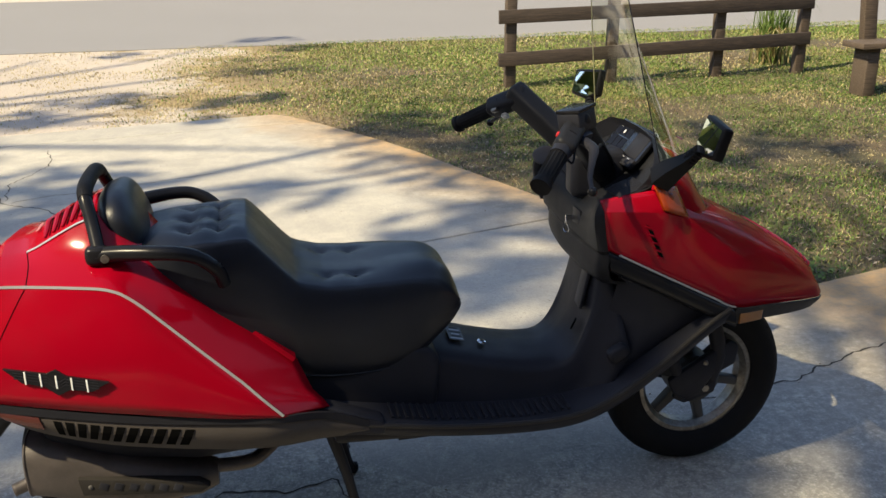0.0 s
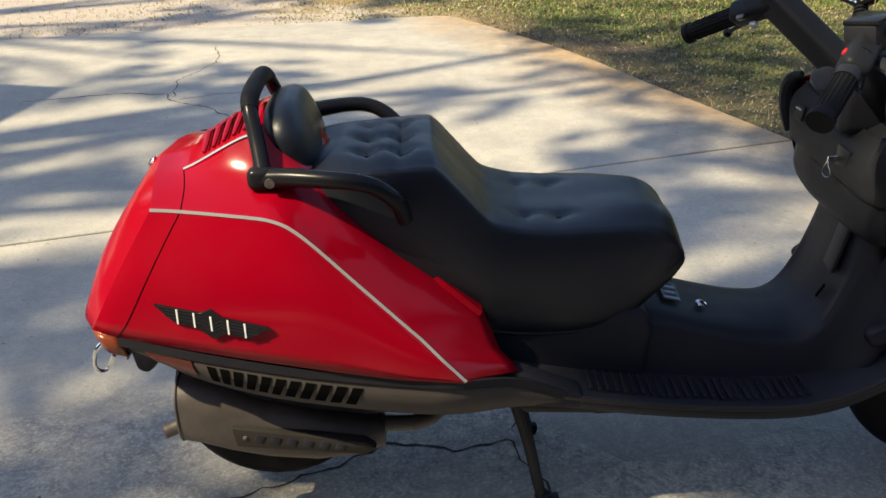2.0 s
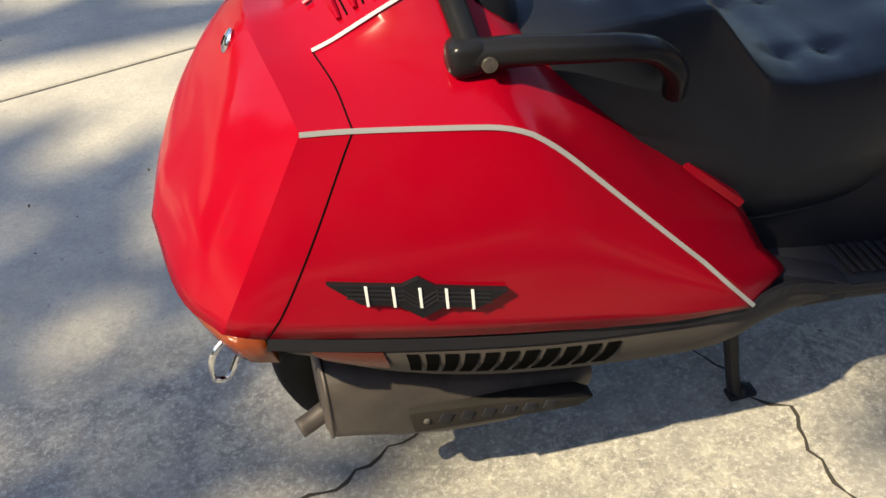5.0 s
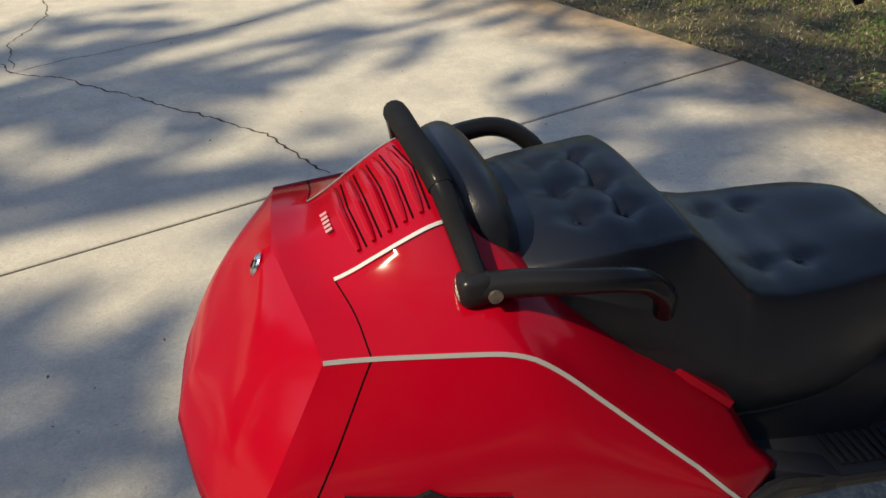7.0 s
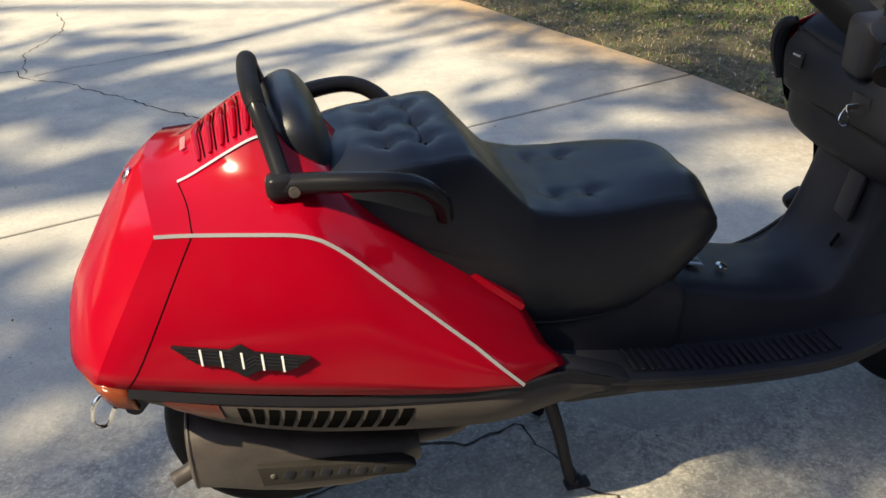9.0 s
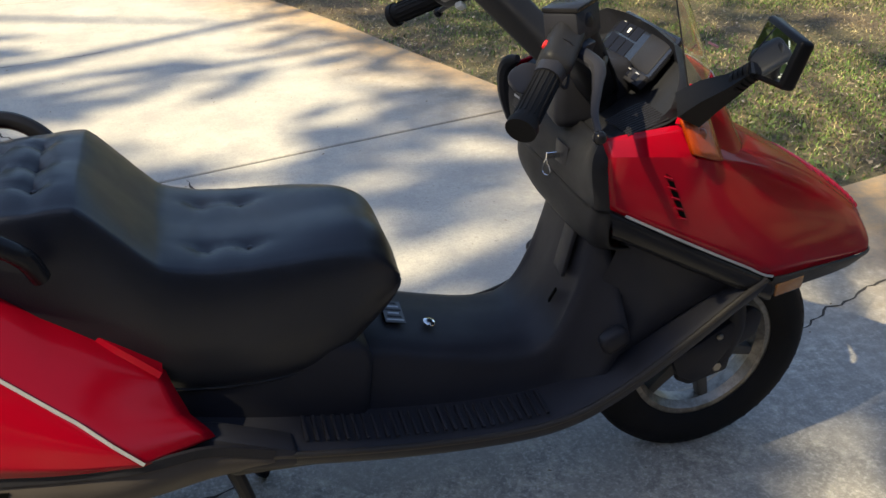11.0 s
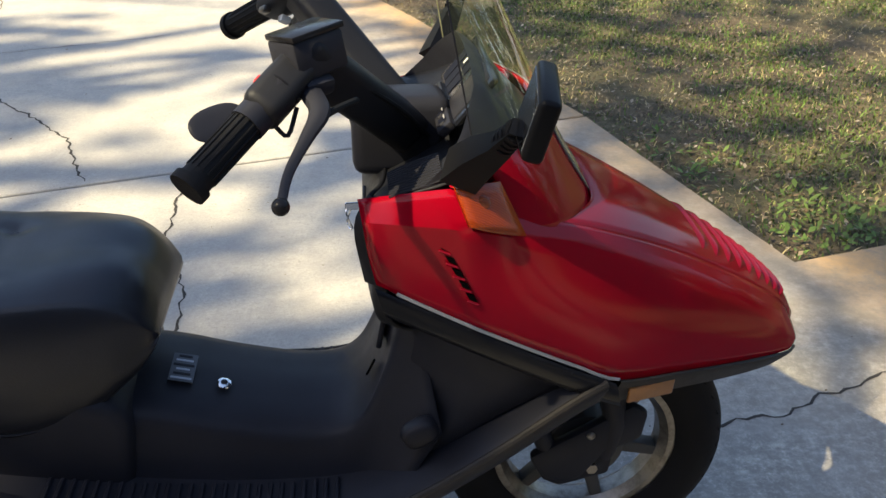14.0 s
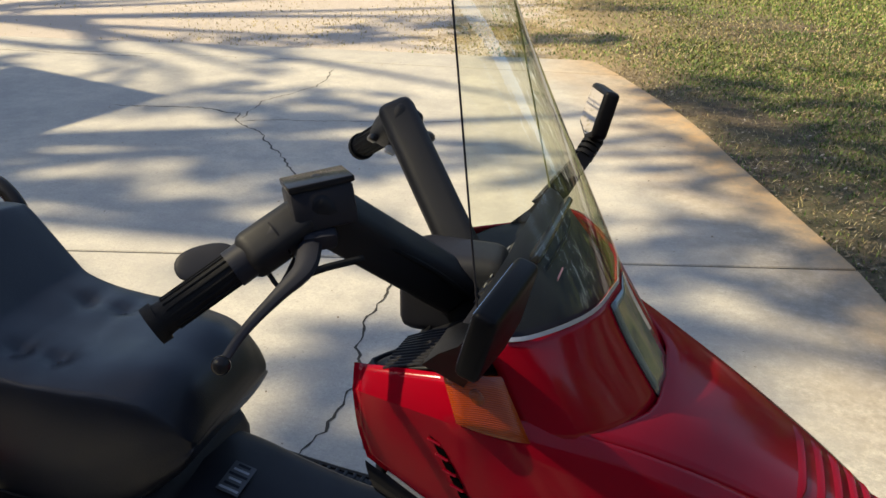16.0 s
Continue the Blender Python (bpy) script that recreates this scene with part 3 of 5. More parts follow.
lock = part("trunk_lock", lock, CHROME, rear_body, "oval chrome lock")
part("keyhole", block(0.012, 0.0025, 0.002, lock_m @ pose(0, 0, 0.005), 0.0004, 1), HOLE, lock, "", 0)
# tail lamp along the lower tail edge
tail_rows = [[(a.x + dx, a.y * 1.0, a.z + dz) for dx, dz in ((0.002, -0.002), (0.004, -0.020), (0.014, -0.045))] for a in [Vector(p) for p in cr([(-1.148, 0, 0.560), (-1.124, -0.165, 0.566), (-1.078, -0.274, 0.578), (-1.034, -0.288, 0.569)], 4)]]
tail_lamp = shell("tail_lamp", tail_rows, TAIL_AMBER, scooter, "amber and red wraparound tail lamp", 0.012)
mud = prism([(-0.98, 0.50), (-1.06, 0.53), (-1.10, 0.46), (-1.085, 0.36), (-1.06, 0.35), (-1.00, 0.42)], "y", -0.085, 0.085, 0.012)
mudguard = part("rear_mudguard", mud, BLACK, scooter, "black plastic rear mudguard")
plate_m = Matrix.Translation((-1.112, 0, 0.445)) @ pose(0, 0, 0, 90, 0, 90) @ pose(0, 0, 0, -16, 0, 0)
plate = part("number_plate", block(0.18, 0.11, 0.003, plate_m, 0.001, 1), WHITE, mudguard, "white metal plate")
for s in (-1, 1):
    part("plate_bracket", tube([(-1.062, 0.225 * s, 0.535), (-1.094, 0.235 * s, 0.512), (-1.104, 0.236 * s, 0.472), (-1.086, 0.230 * s, 0.460), (-1.068, 0.226 * s, 0.490)], 0.004, 8, 5), CHROME, mudguard, "bent chrome bracket")
part("plate_bar", block(0.13, 0.05, 0.001, plate_m @ pose(0, 0, -0.0025), 0), TRIM, plate)


def valance_side(side):
    top = [(-1.030, 0.562), (-0.90, 0.535), (-0.70, 0.497), (-0.50, 0.467), (-0.40, 0.452), (-0.300, 0.424), (-0.20, 0.376)]
    low = [(-0.985, 0.515), (-0.90, 0.474), (-0.76, 0.432), (-0.56, 0.392), (-0.42, 0.372), (-0.30, 0.354), (-0.20, 0.338)]
    ys = [0.284, 0.300, 0.312, 0.312, 0.304, 0.262, 0.240]
    rows = [[(t[0], yy * side, t[1]), ((t[0] + b[0]) / 2, (yy + 0.006) * side, (t[1] + b[1]) / 2), (b[0], (yy - 0.010) * side, b[1]), (b[0], (yy - 0.05) * side, b[1] - 0.006)] for t, b, yy in zip(top, low, ys)]
    val_pts = net(rows, 4, 3, sharp_v=(2,))
    val = shell("lower_valance", val_pts, VALANCE, scooter, "faded grey-brown lower valance", 0.006, mirror=False)
    strip = [Vector((t[0], (yy + 0.007) * side, t[1] - 0.002)) for t, yy in zip(top, ys)]
    part("trim_strip", ribbon(cr(strip, 4), 0.017, Vector((0, side, 0.1)).normalized(), 0.008), TRIM, val, "black trim strip", 0)
    def on_val(u, v):
        i, j = u * 4, v * 3
        a, b = int(i), int(j)
        f, g = i - a, j - b
        return (val_pts[a][b] * (1 - f) + val_pts[a + 1][b] * f) * (1 - g) + (val_pts[a][b + 1] * (1 - f) + val_pts[a + 1][b + 1] * f) * g

    for i in range(11):
        u = 1.17 + i * 0.136
        grid = [[on_val(u + w + 0.085 * g / 5, 0.60 + 1.05 * g / 5) + Vector((0, 0.0016 * side, 0)) for w in (0.0, 0.046, 0.092)] for g in range(6)]
        bm = skin(bmesh.new(), grid)
        border = grid[0] + [r[-1] for r in grid[1:-1]] + grid[-1][::-1] + [r[0] for r in reversed(grid[1:-1])]
        skin(bm, [border, [p - Vector((0, 0.007 * side, 0)) for p in border]], close=True)
        part("vent_slot", bm, HOLE, val, "", 0)
    grid = [[on_val(0.30 + 0.70 * w / 6 + 0.06 * g / 4, 0.45 + 0.95 * g / 4) + Vector((0, 0.0035 * side, 0)) for w in range(7)] for g in range(5)]
    bm = skin(bmesh.new(), grid)
    border = grid[0] + [r[-1] for r in grid[1:-1]] + grid[-1][::-1] + [r[0] for r in reversed(grid[1:-1])]
    skin(bm, [border, [p - Vector((0, 0.007 * side, 0)) for p in border]], close=True)
    part("side_reflector", bm, DARK_RED, val, "dark red side reflector")
    part("sill_cover", prism([(-0.42, 0.44), (-0.29, 0.426), (-0.16, 0.372), (-0.16, 0.335), (-0.43, 0.362)], "y", min(0.19 * side, 0.245 * side), max(0.19 * side, 0.245 * side), 0.01), BLACK, val)


side_pair(valance_side)


# seat: one stepped, buttoned saddle and a backrest pad
SEAT = [  # x, top, top edge, half width, lower edge
    (-0.715, 0.790, 0.770, 0.120, 0.700), (-0.690, 0.825, 0.810, 0.145, 0.660), (-0.620, 0.838, 0.824, 0.162, 0.600), (-0.520, 0.842, 0.830, 0.168, 0.550),
    (-0.458, 0.842, 0.832, 0.170, 0.520), (-0.435, 0.832, 0.824, 0.170, 0.510), (-0.395, 0.785, 0.780, 0.170, 0.490), (-0.355, 0.737, 0.734, 0.170, 0.470),
    (-0.325, 0.714, 0.711, 0.168, 0.460), (-0.250, 0.698, 0.695, 0.165, 0.450), (-0.150, 0.697, 0.692, 0.160, 0.450), (-0.070, 0.704, 0.692, 0.150, 0.470),
    (-0.010, 0.702, 0.685, 0.140, 0.518), (0.029, 0.680, 0.660, 0.128, 0.556), (0.050, 0.640, 0.628, 0.118, 0.588), (0.056, 0.616, 0.612, 0.108, 0.602)]


def saddle():
    """A stepped cushion lofted along x, with buttons and pleats drawn into its top."""
    rows = []
    for x, top, edge, w, low in SEAT:
        d = edge - low
        k = min(1.0, d / 0.2)
        rows.append([(x, 0, top), (x, -0.5 * w, top + 0.002), (x, -w + 0.020, edge + 0.001), (x, -w, edge - min(0.013, 0.2 * d)),
                     (x, -w - 0.012 * k, edge - 0.30 * d), (x, -w - 0.008 * k, edge - 0.65 * d), (x, -w + 0.025 * k, low), (x, 0, low)])
    pts = net(rows, 6, 6)
    tufts = [(x, y, 0.009) for x in (-0.270, -0.195) for y in (-0.085, 0.085)]
    tufts += [(x, y, 0.012) for x in (-0.575, -0.505) for y in (-0.085, 0, 0.085)]
    for row in pts:
        for p in row[:16]:
            for tx, ty, depth in tufts:
                dx, dy = p.x - tx, p.y - ty
                p.z -= depth * math.exp(-(dx * dx + dy * dy) / 0.00034)
                p.z -= depth * 0.55 * math.exp(-dx * dx / 0.00010) * math.exp(-dy * dy / 0.0048)
                p.z -= depth * 0.3 * math.exp(-dy * dy / 0.00007) * math.exp(-dx * dx / 0.0020)
    bm = skin(bmesh.new(), pts, mirror=True)
    for row in (pts[0], pts[-1]):
        bm.faces.new([bm.verts.new(p) for p in row] + [bm.verts.new((p.x, -p.y, p.z)) for p in reversed(row[1:-1])])
    bmesh.ops.remove_doubles(bm, verts=bm.verts, dist=0.0005)
    return bm


seat = part("seat", saddle(), VINYL, scooter, "black buttoned vinyl seat with a raised passenger step", 50)
for s in (-1, 1):
    hem = [Vector((x, (w - 0.012) * s, low + 0.012)) for x, top, edge, w, low in SEAT[3:14]]
    part("piping", tube(hem, 0.004, 6, 3), VINYL, seat)
    for x in (-0.575, -0.505, -0.270, -0.195):
        part("seat_button", oval(0.0055, 0.0055, 0.003, Matrix.Translation((x, 0.082 * s, (0.826 if x < -0.4 else 0.686))), 2.0, 10, 6), VINYL, seat)
pad = oval(0.046, 0.142, 0.080, Matrix.Translation((-0.712, 0, 0.856)) @ pose(0, 0, 0, 0, -20, 0), 2.7, 32, 16)
part("backrest", pad, VINYL, scooter, "padded black vinyl backrest", 60)


# grab rails
def rail(side):
    pts = [(-0.752, 0.192 * side, 0.830), (-0.70, 0.205 * side, 0.834), (-0.635, 0.228 * side, 0.837), (-0.585, 0.236 * side, 0.834), (-0.545, 0.230 * side, 0.818), (-0.512, 0.220 * side, 0.785), (-0.500, 0.205 * side, 0.745)]
    bar = part("grab_rail", tube(pts, [0.019, 0.018, 0.0165, 0.016, 0.016, 0.016, 0.015], 14, 5), BLACK_GLOSS, scooter, "gloss black tubular grab rail")
    part("rail_bolt", lathe([(0.0, -0.004), (0.009, -0.004), (0.009, 0.003), (0.005, 0.003), (0.004, -0.001), (0, -0.001)], (-0.738, 0.213 * side, 0.828), 16), ALLOY, bar, "hex socket bolt")
    part("rail_block", oval(0.024, 0.021, 0.022, Matrix.Translation((-0.757, 0.190 * side, 0.830)), 3.2), BLACK_GLOSS, bar)


side_pair(rail)
hoop_pts = [(-0.752, -0.190, 0.835), (-0.764, -0.150, 0.888), (-0.776, -0.118, 0.934), (-0.780, -0.085, 0.948), (-0.782, 0.0, 0.951), (-0.780, 0.085, 0.948), (-0.776, 0.118, 0.934), (-0.764, 0.150, 0.888), (-0.752, 0.190, 0.835)]
hoop = part("rear_hoop", tube(hoop_pts, 0.0145, 14, 5), BLACK_GLOSS, scooter, "gloss black hoop behind the backrest")
part("hoop_pad", tube(hoop_pts[2:7], [0.0160, 0.0170, 0.0170, 0.0170, 0.0160], 14, 5), RUBBER, hoop, "rubber sleeve")

# middle: seat base, tunnel, footboards
base = prism([(-0.66, 0.60), (-0.56, 0.68), (-0.40, 0.60), (-0.10, 0.53), (-0.02, 0.50), (0.00, 0.46), (-0.01, 0.36), (-0.03, 0.28), (-0.45, 0.29), (-0.62, 0.42)], "y", -0.150, 0.150, 0.03, 3)
part("seat_base", base, BLACK, scooter, "black plastic seat base")
tun = [[(x, -0.17, 0.27), (x, -0.138, 0.32), (x, -0.124, z - 0.060), (x, -0.104, z - 0.017), (x, 0.0, z - 0.004)] for x, z in ((-0.12, 0.498), (0.02, 0.478), (0.13, 0.447), (0.25, 0.422))]
tun += [[(0.36, -0.178, 0.28), (0.350, -0.140, 0.34), (0.340, -0.124, 0.400), (0.340, -0.100, 0.416), (0.338, 0, 0.428)],
        [(0.42, -0.185, 0.34), (0.405, -0.14, 0.42), (0.390, -0.118, 0.490), (0.396, -0.090, 0.505), (0.393, 0, 0.515)],
        [(0.48, -0.19, 0.45), (0.460, -0.15, 0.56), (0.445, -0.125, 0.640), (0.430, -0.09, 0.690), (0.425, 0, 0.70)]]
tunnel = shell("tunnel", net(tun, 6, 4), BLACK, scooter, "black plastic centre tunnel", 0.004, smooth=60)
bolt_m = Matrix.Translation((0.127, -0.040, 0.4535)) @ pose(0, 0, 0, 8, 12, 0)
bolt = part("tunnel_bolt", oval(0.0125, 0.0125, 0.004, bolt_m, 2.2, 20, 8), CHROME, tunnel, "chrome filler lock")
part("bolt_centre", oval(0.006, 0.006, 0.002, bolt_m @ pose(0, 0, 0.0035), 2.2, 14, 6), TRIM, bolt)
rise_m = Matrix.Translation((0.4035, -0.045, 0.605)) @ pose(0, 0, 0, 0, 11, -8)
riser = part("riser_panel", block(0.010, 0.060, 0.150, rise_m, 0.004), BLACK, tunnel, "raised panel on the tunnel")
part("riser_slot", block(0.004, 0.012, 0.034, Matrix.Translation((0.372, -0.060, 0.487)) @ pose(0, 0, 0, 0, 24, -20), 0.002, 1), HOLE, tunnel, "", 0)
lab_m = Matrix.Translation((0.060, -0.020, 0.4755)) @ pose(0, 0, 0, 6, 14, 0)
label_plate = part("warning_label", block(0.040, 0.066, 0.0016, lab_m, 0), PRINT_GREY, tunnel, "small worn grey printed label", 0)
for i in range(6):
    part("print_bar", block(0.034 - 0.006 * (i % 3), 0.0045, 0.0006, lab_m @ pose(0, -0.026 + i * 0.0105, 0.0013), 0), (SILVER, TRIM)[i % 2], label_plate, "", 0)


def footboard(side):
    prof = [(-0.34, 0.402, 0.240), (-0.22, 0.374, 0.240), (0.00, 0.336, 0.236), (0.20, 0.318, 0.234), (0.33, 0.325, 0.234), (0.435, 0.368, 0.236), (0.56, 0.456, 0.239), (0.665, 0.540, 0.240), (0.72, 0.572, 0.235)]
    rows = [[(x, 0.10 * side, z + 0.012), (x, (w - 0.025) * side, z + 0.004), (x, w * side, z - 0.006), (x + 0.005, (w - 0.003) * side, z - 0.026), (x + 0.010, (w - 0.025) * side, z - 0.044), (x + 0.012, 0.10 * side, z - 0.050)] for x, z, w in prof]
    board = shell("footboard", net(rows, 5, 3, sharp_v=(1, 3)), BLACK, scooter, "black ribbed plastic footboard", 0, mirror=False, smooth=50)
    for i in range(26):
        x = -0.14 + i * 0.018
        z = np.interp(x, (-0.22, 0.0, 0.2, 0.33), (0.374, 0.337, 0.319, 0.326))
        part("tread_rib", block(0.007, 0.070, 0.006, Matrix.Translation((x, 0.185 * side, z + 0.008)), 0.0015, 1), BLACK, board)
    part("edge_bead", tube([(x, (w + 0.001) * side, z - 0.004) for x, z, w in prof], 0.006, 8, 5), CHIN, board)
    part("foot_peg", oval(0.030, 0.018, 0.022, Matrix.Translation((0.445, 0.190 * side, 0.455)) @ pose(0, 0, 0, 0, -30, 0), 3.0), TRIM, board)
    part("belly_pan", prism([(-0.28, 0.295), (0.34, 0.262), (0.40, 0.295), (0.36, 0.32), (-0.28, 0.34)], "y", min(0.12 * side, 0.20 * side), max(0.12 * side, 0.20 * side), 0.015), BLACK, board)
    # dark inner side of the leg shield, behind the footwell
    wall = [[(0.390, 0.226 * side, 0.752), (0.440, 0.178 * side, 0.66), (0.425, 0.125 * side, 0.50), (0.37, 0.12 * side, 0.30)],
            [(0.43, 0.230 * side, 0.730), (0.475, 0.198 * side, 0.63), (0.475, 0.160 * side, 0.48), (0.41, 0.14 * side, 0.32)],
            [(0.56, 0.225 * side, 0.655), (0.56, 0.205 * side, 0.56), (0.52, 0.185 * side, 0.47), (0.45, 0.16 * side, 0.36)],
            [(0.735, 0.220 * side, 0.560), (0.70, 0.205 * side, 0.54), (0.66, 0.195 * side, 0.53), (0.60, 0.18 * side, 0.50)]]
    part("leg_wall", skin(bmesh.new(), net(wall, 5, 4)), BLACK, scooter, "black inner leg shield")
    bead = [Vector(p) for p in ((0.385, 0.233 * side, 0.748), (0.52, 0.240 * side, 0.676), (0.64, 0.240 * side, 0.612), (0.735, 0.228 * side, 0.560))]
    rows = [[p, p + Vector((0.004, 0.004 * side, -0.012)), p + Vector((0.012, -0.004 * side, -0.048)), p + Vector((0.02, -0.03 * side, -0.064))] for p in cr(bead, 4)]
    part("lower_trim", skin(bmesh.new(), net(rows, 2, 3)), BLACK_GLOSS, scooter, "gloss black lower fairing edge")


side_pair(footboard)

# leg shield with glove box, seen from the saddle
shield = [[(0.415, 0.0, 0.835), (0.405, 0.10, 0.842), (0.386, 0.190, 0.864), (0.398, 0.210, 0.866)],
          [(0.384, 0.0, 0.80), (0.380, 0.12, 0.805), (0.366, 0.200, 0.825), (0.394, 0.224, 0.82)],
          [(0.376, 0.0, 0.742), (0.376, 0.12, 0.742), (0.376, 0.203, 0.745), (0.398, 0.223, 0.748)],
          [(0.384, 0.0, 0.725), (0.384, 0.12, 0.727), (0.388, 0.19, 0.732), (0.406, 0.216, 0.738)],
          [(0.380, 0.0, 0.680), (0.380, 0.10, 0.681), (0.388, 0.186, 0.684), (0.404, 0.206, 0.690)],
          [(0.400, 0.0, 0.642), (0.400, 0.09, 0.643), (0.406, 0.165, 0.648), (0.424, 0.190, 0.655)],
          [(0.47, 0.0, 0.632), (0.47, 0.09, 0.633), (0.47, 0.15, 0.640), (0.475, 0.190, 0.650)]]
leg = shell("leg_shield", net(shield, 4, 4, sharp_u=(2, 3), sharp_v=(2,)), DASH, scooter, "black plastic leg shield with glove box", 0.006, smooth=40)
part("glovebox_gap", ribbon(cr([(0.390, -0.215, 0.742), (0.374, -0.12, 0.737), (0.3735, 0.0, 0.735), (0.374, 0.12, 0.737), (0.390, 0.215, 0.742)], 6), 0.005, Vector((-1, 0, 0.1)).normalized()), HOLE, leg, "", 0)
part("key_housing", block(0.006, 0.055, 0.055, Matrix.Translation((0.3745, -0.050, 0.775)), 0.008), TRIM, leg)
keys = part("ignition_key", block(0.030, 0.003, 0.012, Matrix.Translation((0.360, -0.045, 0.778)), 0.001, 1), CHROME, leg, "key in the ignition")
loop = [Vector((0.350 + 0.004 * math.sin(a * 2), -0.040 + 0.012 * math.cos(a), 0.757 + 0.020 * math.sin(a))) for a in (math.tau * i / 24 for i in range(25))]
part("key_ring", tube(loop, 0.0012, 6, 1), CHROME, keys, "wire key ring")
part("glovebox_lock", lathe([(0, -0.004), (0.010, -0.004), (0.011, 0.002), (0.006, 0.003), (0, 0.002)], (0, 0, 0), 18), CHROME, leg).matrix_local = Matrix.Translation((0.380, -0.045, 0.712)) @ pose(0, 0, 0, 0, 0, 90)
part("shield_edge", tube([(0.376, 0.200, 0.884), (0.365, 0.220, 0.870), (0.364, 0.234, 0.842), (0.369, 0.238, 0.80), (0.381, 0.233, 0.748)], [0.008, 0.016, 0.018, 0.017, 0.012], 10, 5), DASH, leg)
sticker = part("switch_plate", block(0.004, 0.040, 0.034, Matrix.Translation((0.3670, 0.165, 0.810)) @ pose(0, 0, 0, 0, 8, 4), 0.002, 1), TRIM, leg, "small black switch plate")
part("print_bar", block(0.001, 0.024, 0.004, Matrix.Translation((0.3645, 0.165, 0.818)) @ pose(0, 0, 0, 0, 8, 4), 0), SILVER, sticker, "", 0)

# front fairing: stations from the cockpit forward; across: ridge top to lower edge
FRONT = [
    [(0.367, -0.213, 0.872), (0.372, -0.233, 0.848), (0.378, -0.236, 0.800), (0.387, -0.231, 0.752)],
    [(0.430, -0.226, 0.884), (0.445, -0.250, 0.848), (0.450, -0.236, 0.780), (0.455, -0.238, 0.716)],
    [(0.486, -0.238, 0.894), (0.514, -0.258, 0.842), (0.515, -0.240, 0.760), (0.525, -0.243, 0.679)],
    [(0.560, -0.226, 0.850), (0.590, -0.236, 0.812), (0.595, -0.244, 0.730), (0.605, -0.240, 0.636)],
    [(0.630, -0.200, 0.822), (0.660, -0.206, 0.794), (0.665, -0.236, 0.700), (0.672, -0.234, 0.600)],
] + [
    [(0.725, -0.165, 0.782), (0.740, -0.180, 0.762), (0.742, -0.222, 0.670), (0.740, -0.225, 0.565)],
    [(0.840, -0.128, 0.725), (0.850, -0.150, 0.706), (0.855, -0.188, 0.630), (0.850, -0.190, 0.548)],
    [(0.960, -0.095, 0.652), (0.968, -0.118, 0.634), (0.972, -0.146, 0.582), (0.970, -0.146, 0.528)],
    [(1.048, -0.065, 0.585), (1.056, -0.082, 0.568), (1.060, -0.103, 0.540), (1.052, -0.110, 0.515)],
    [(1.086, -0.045, 0.535), (1.088, -0.056, 0.526), (1.086, -0.075, 0.517), (1.080, -0.084, 0.510)],
]
front_pts = relax(net(FRONT, 5, 4, sharp_u=(2,), sharp_v=(1,)), (10,), (4,), 14)
fairing = shell("front_fairing", front_pts, RED, scooter, "glossy red pointed front fairing", 0.004)
HOOD = [[FRONT[i][0], (FRONT[i][0][0] + d, FRONT[i][0][1] * 0.5, FRONT[i][0][2] + h), (FRONT[i][0][0] + 1.2 * d, 0, FRONT[i][0][2] + h * 1.15)] for i, d, h in ((4, 0.075, -0.022), (5, 0.02, 0.004), (6, 0.012, 0.006), (7, 0.012, 0.006), (8, 0.014, 0.002), (9, 0.012, -0.002))]
hood_pts = net(HOOD, 5, 4)
nose = shell("nose_panel", hood_pts, RED, fairing, "", 0.004)
for i in range(9):
    row = hood_pts[12 + i]
    line = [p + Vector((-0.001, 0, -0.0012)) for p in row[2:]]
    line += [Vector((p.x, -p.y, p.z)) for p in reversed(line[:-1])]
    part("nose_louvre", tube(line, [0.002, 0.0065] + [0.0080] * (len(line) - 4) + [0.0065, 0.002], 10, 2, flat=0.55), RED, nose)
# cowl under the screen
COWL = [
    [(0.585, -0.226, 0.812), (0.648, -0.196, 0.806), (0.705, -0.105, 0.792), (0.722, 0, 0.788)],
    [(0.549, -0.222, 0.888), (0.606, -0.192, 0.880), (0.655, -0.105, 0.872), (0.672, 0, 0.868)],
    [(0.522, -0.216, 0.934), (0.572, -0.188, 0.930), (0.626, -0.100, 0.925), (0.645, 0, 0.923)],
]
cowl_pts = net(COWL, 5, 6)
cowl = shell("cowl", cowl_pts, RED, fairing, "", 0.004)
part("cowl_band", ribbon([p + (Vector((0.0016, -0.001, 0.0005))) for p in cowl_pts[-1][3:]] + [Vector((p.x + 0.0016, -p.y, p.z)) for p in reversed(cowl_pts[-1][3:-1])], 0.005, Vector((0.9, 0, 0.3)).normalized()), SILVER, cowl, "", 0)
visor = [[Vector((p.x + 0.003, p.y, p.z + 0.001)) for p in row[12 + (10 - i) // 3:]] for i, row in enumerate(cowl_pts[0:10])]
n_min = min(len(r) for r in visor)
visor = [r[-n_min:] for r in visor]
shell("headlamp_cover", visor, SMOKE, fairing, "smoked headlamp cover", 0.003)


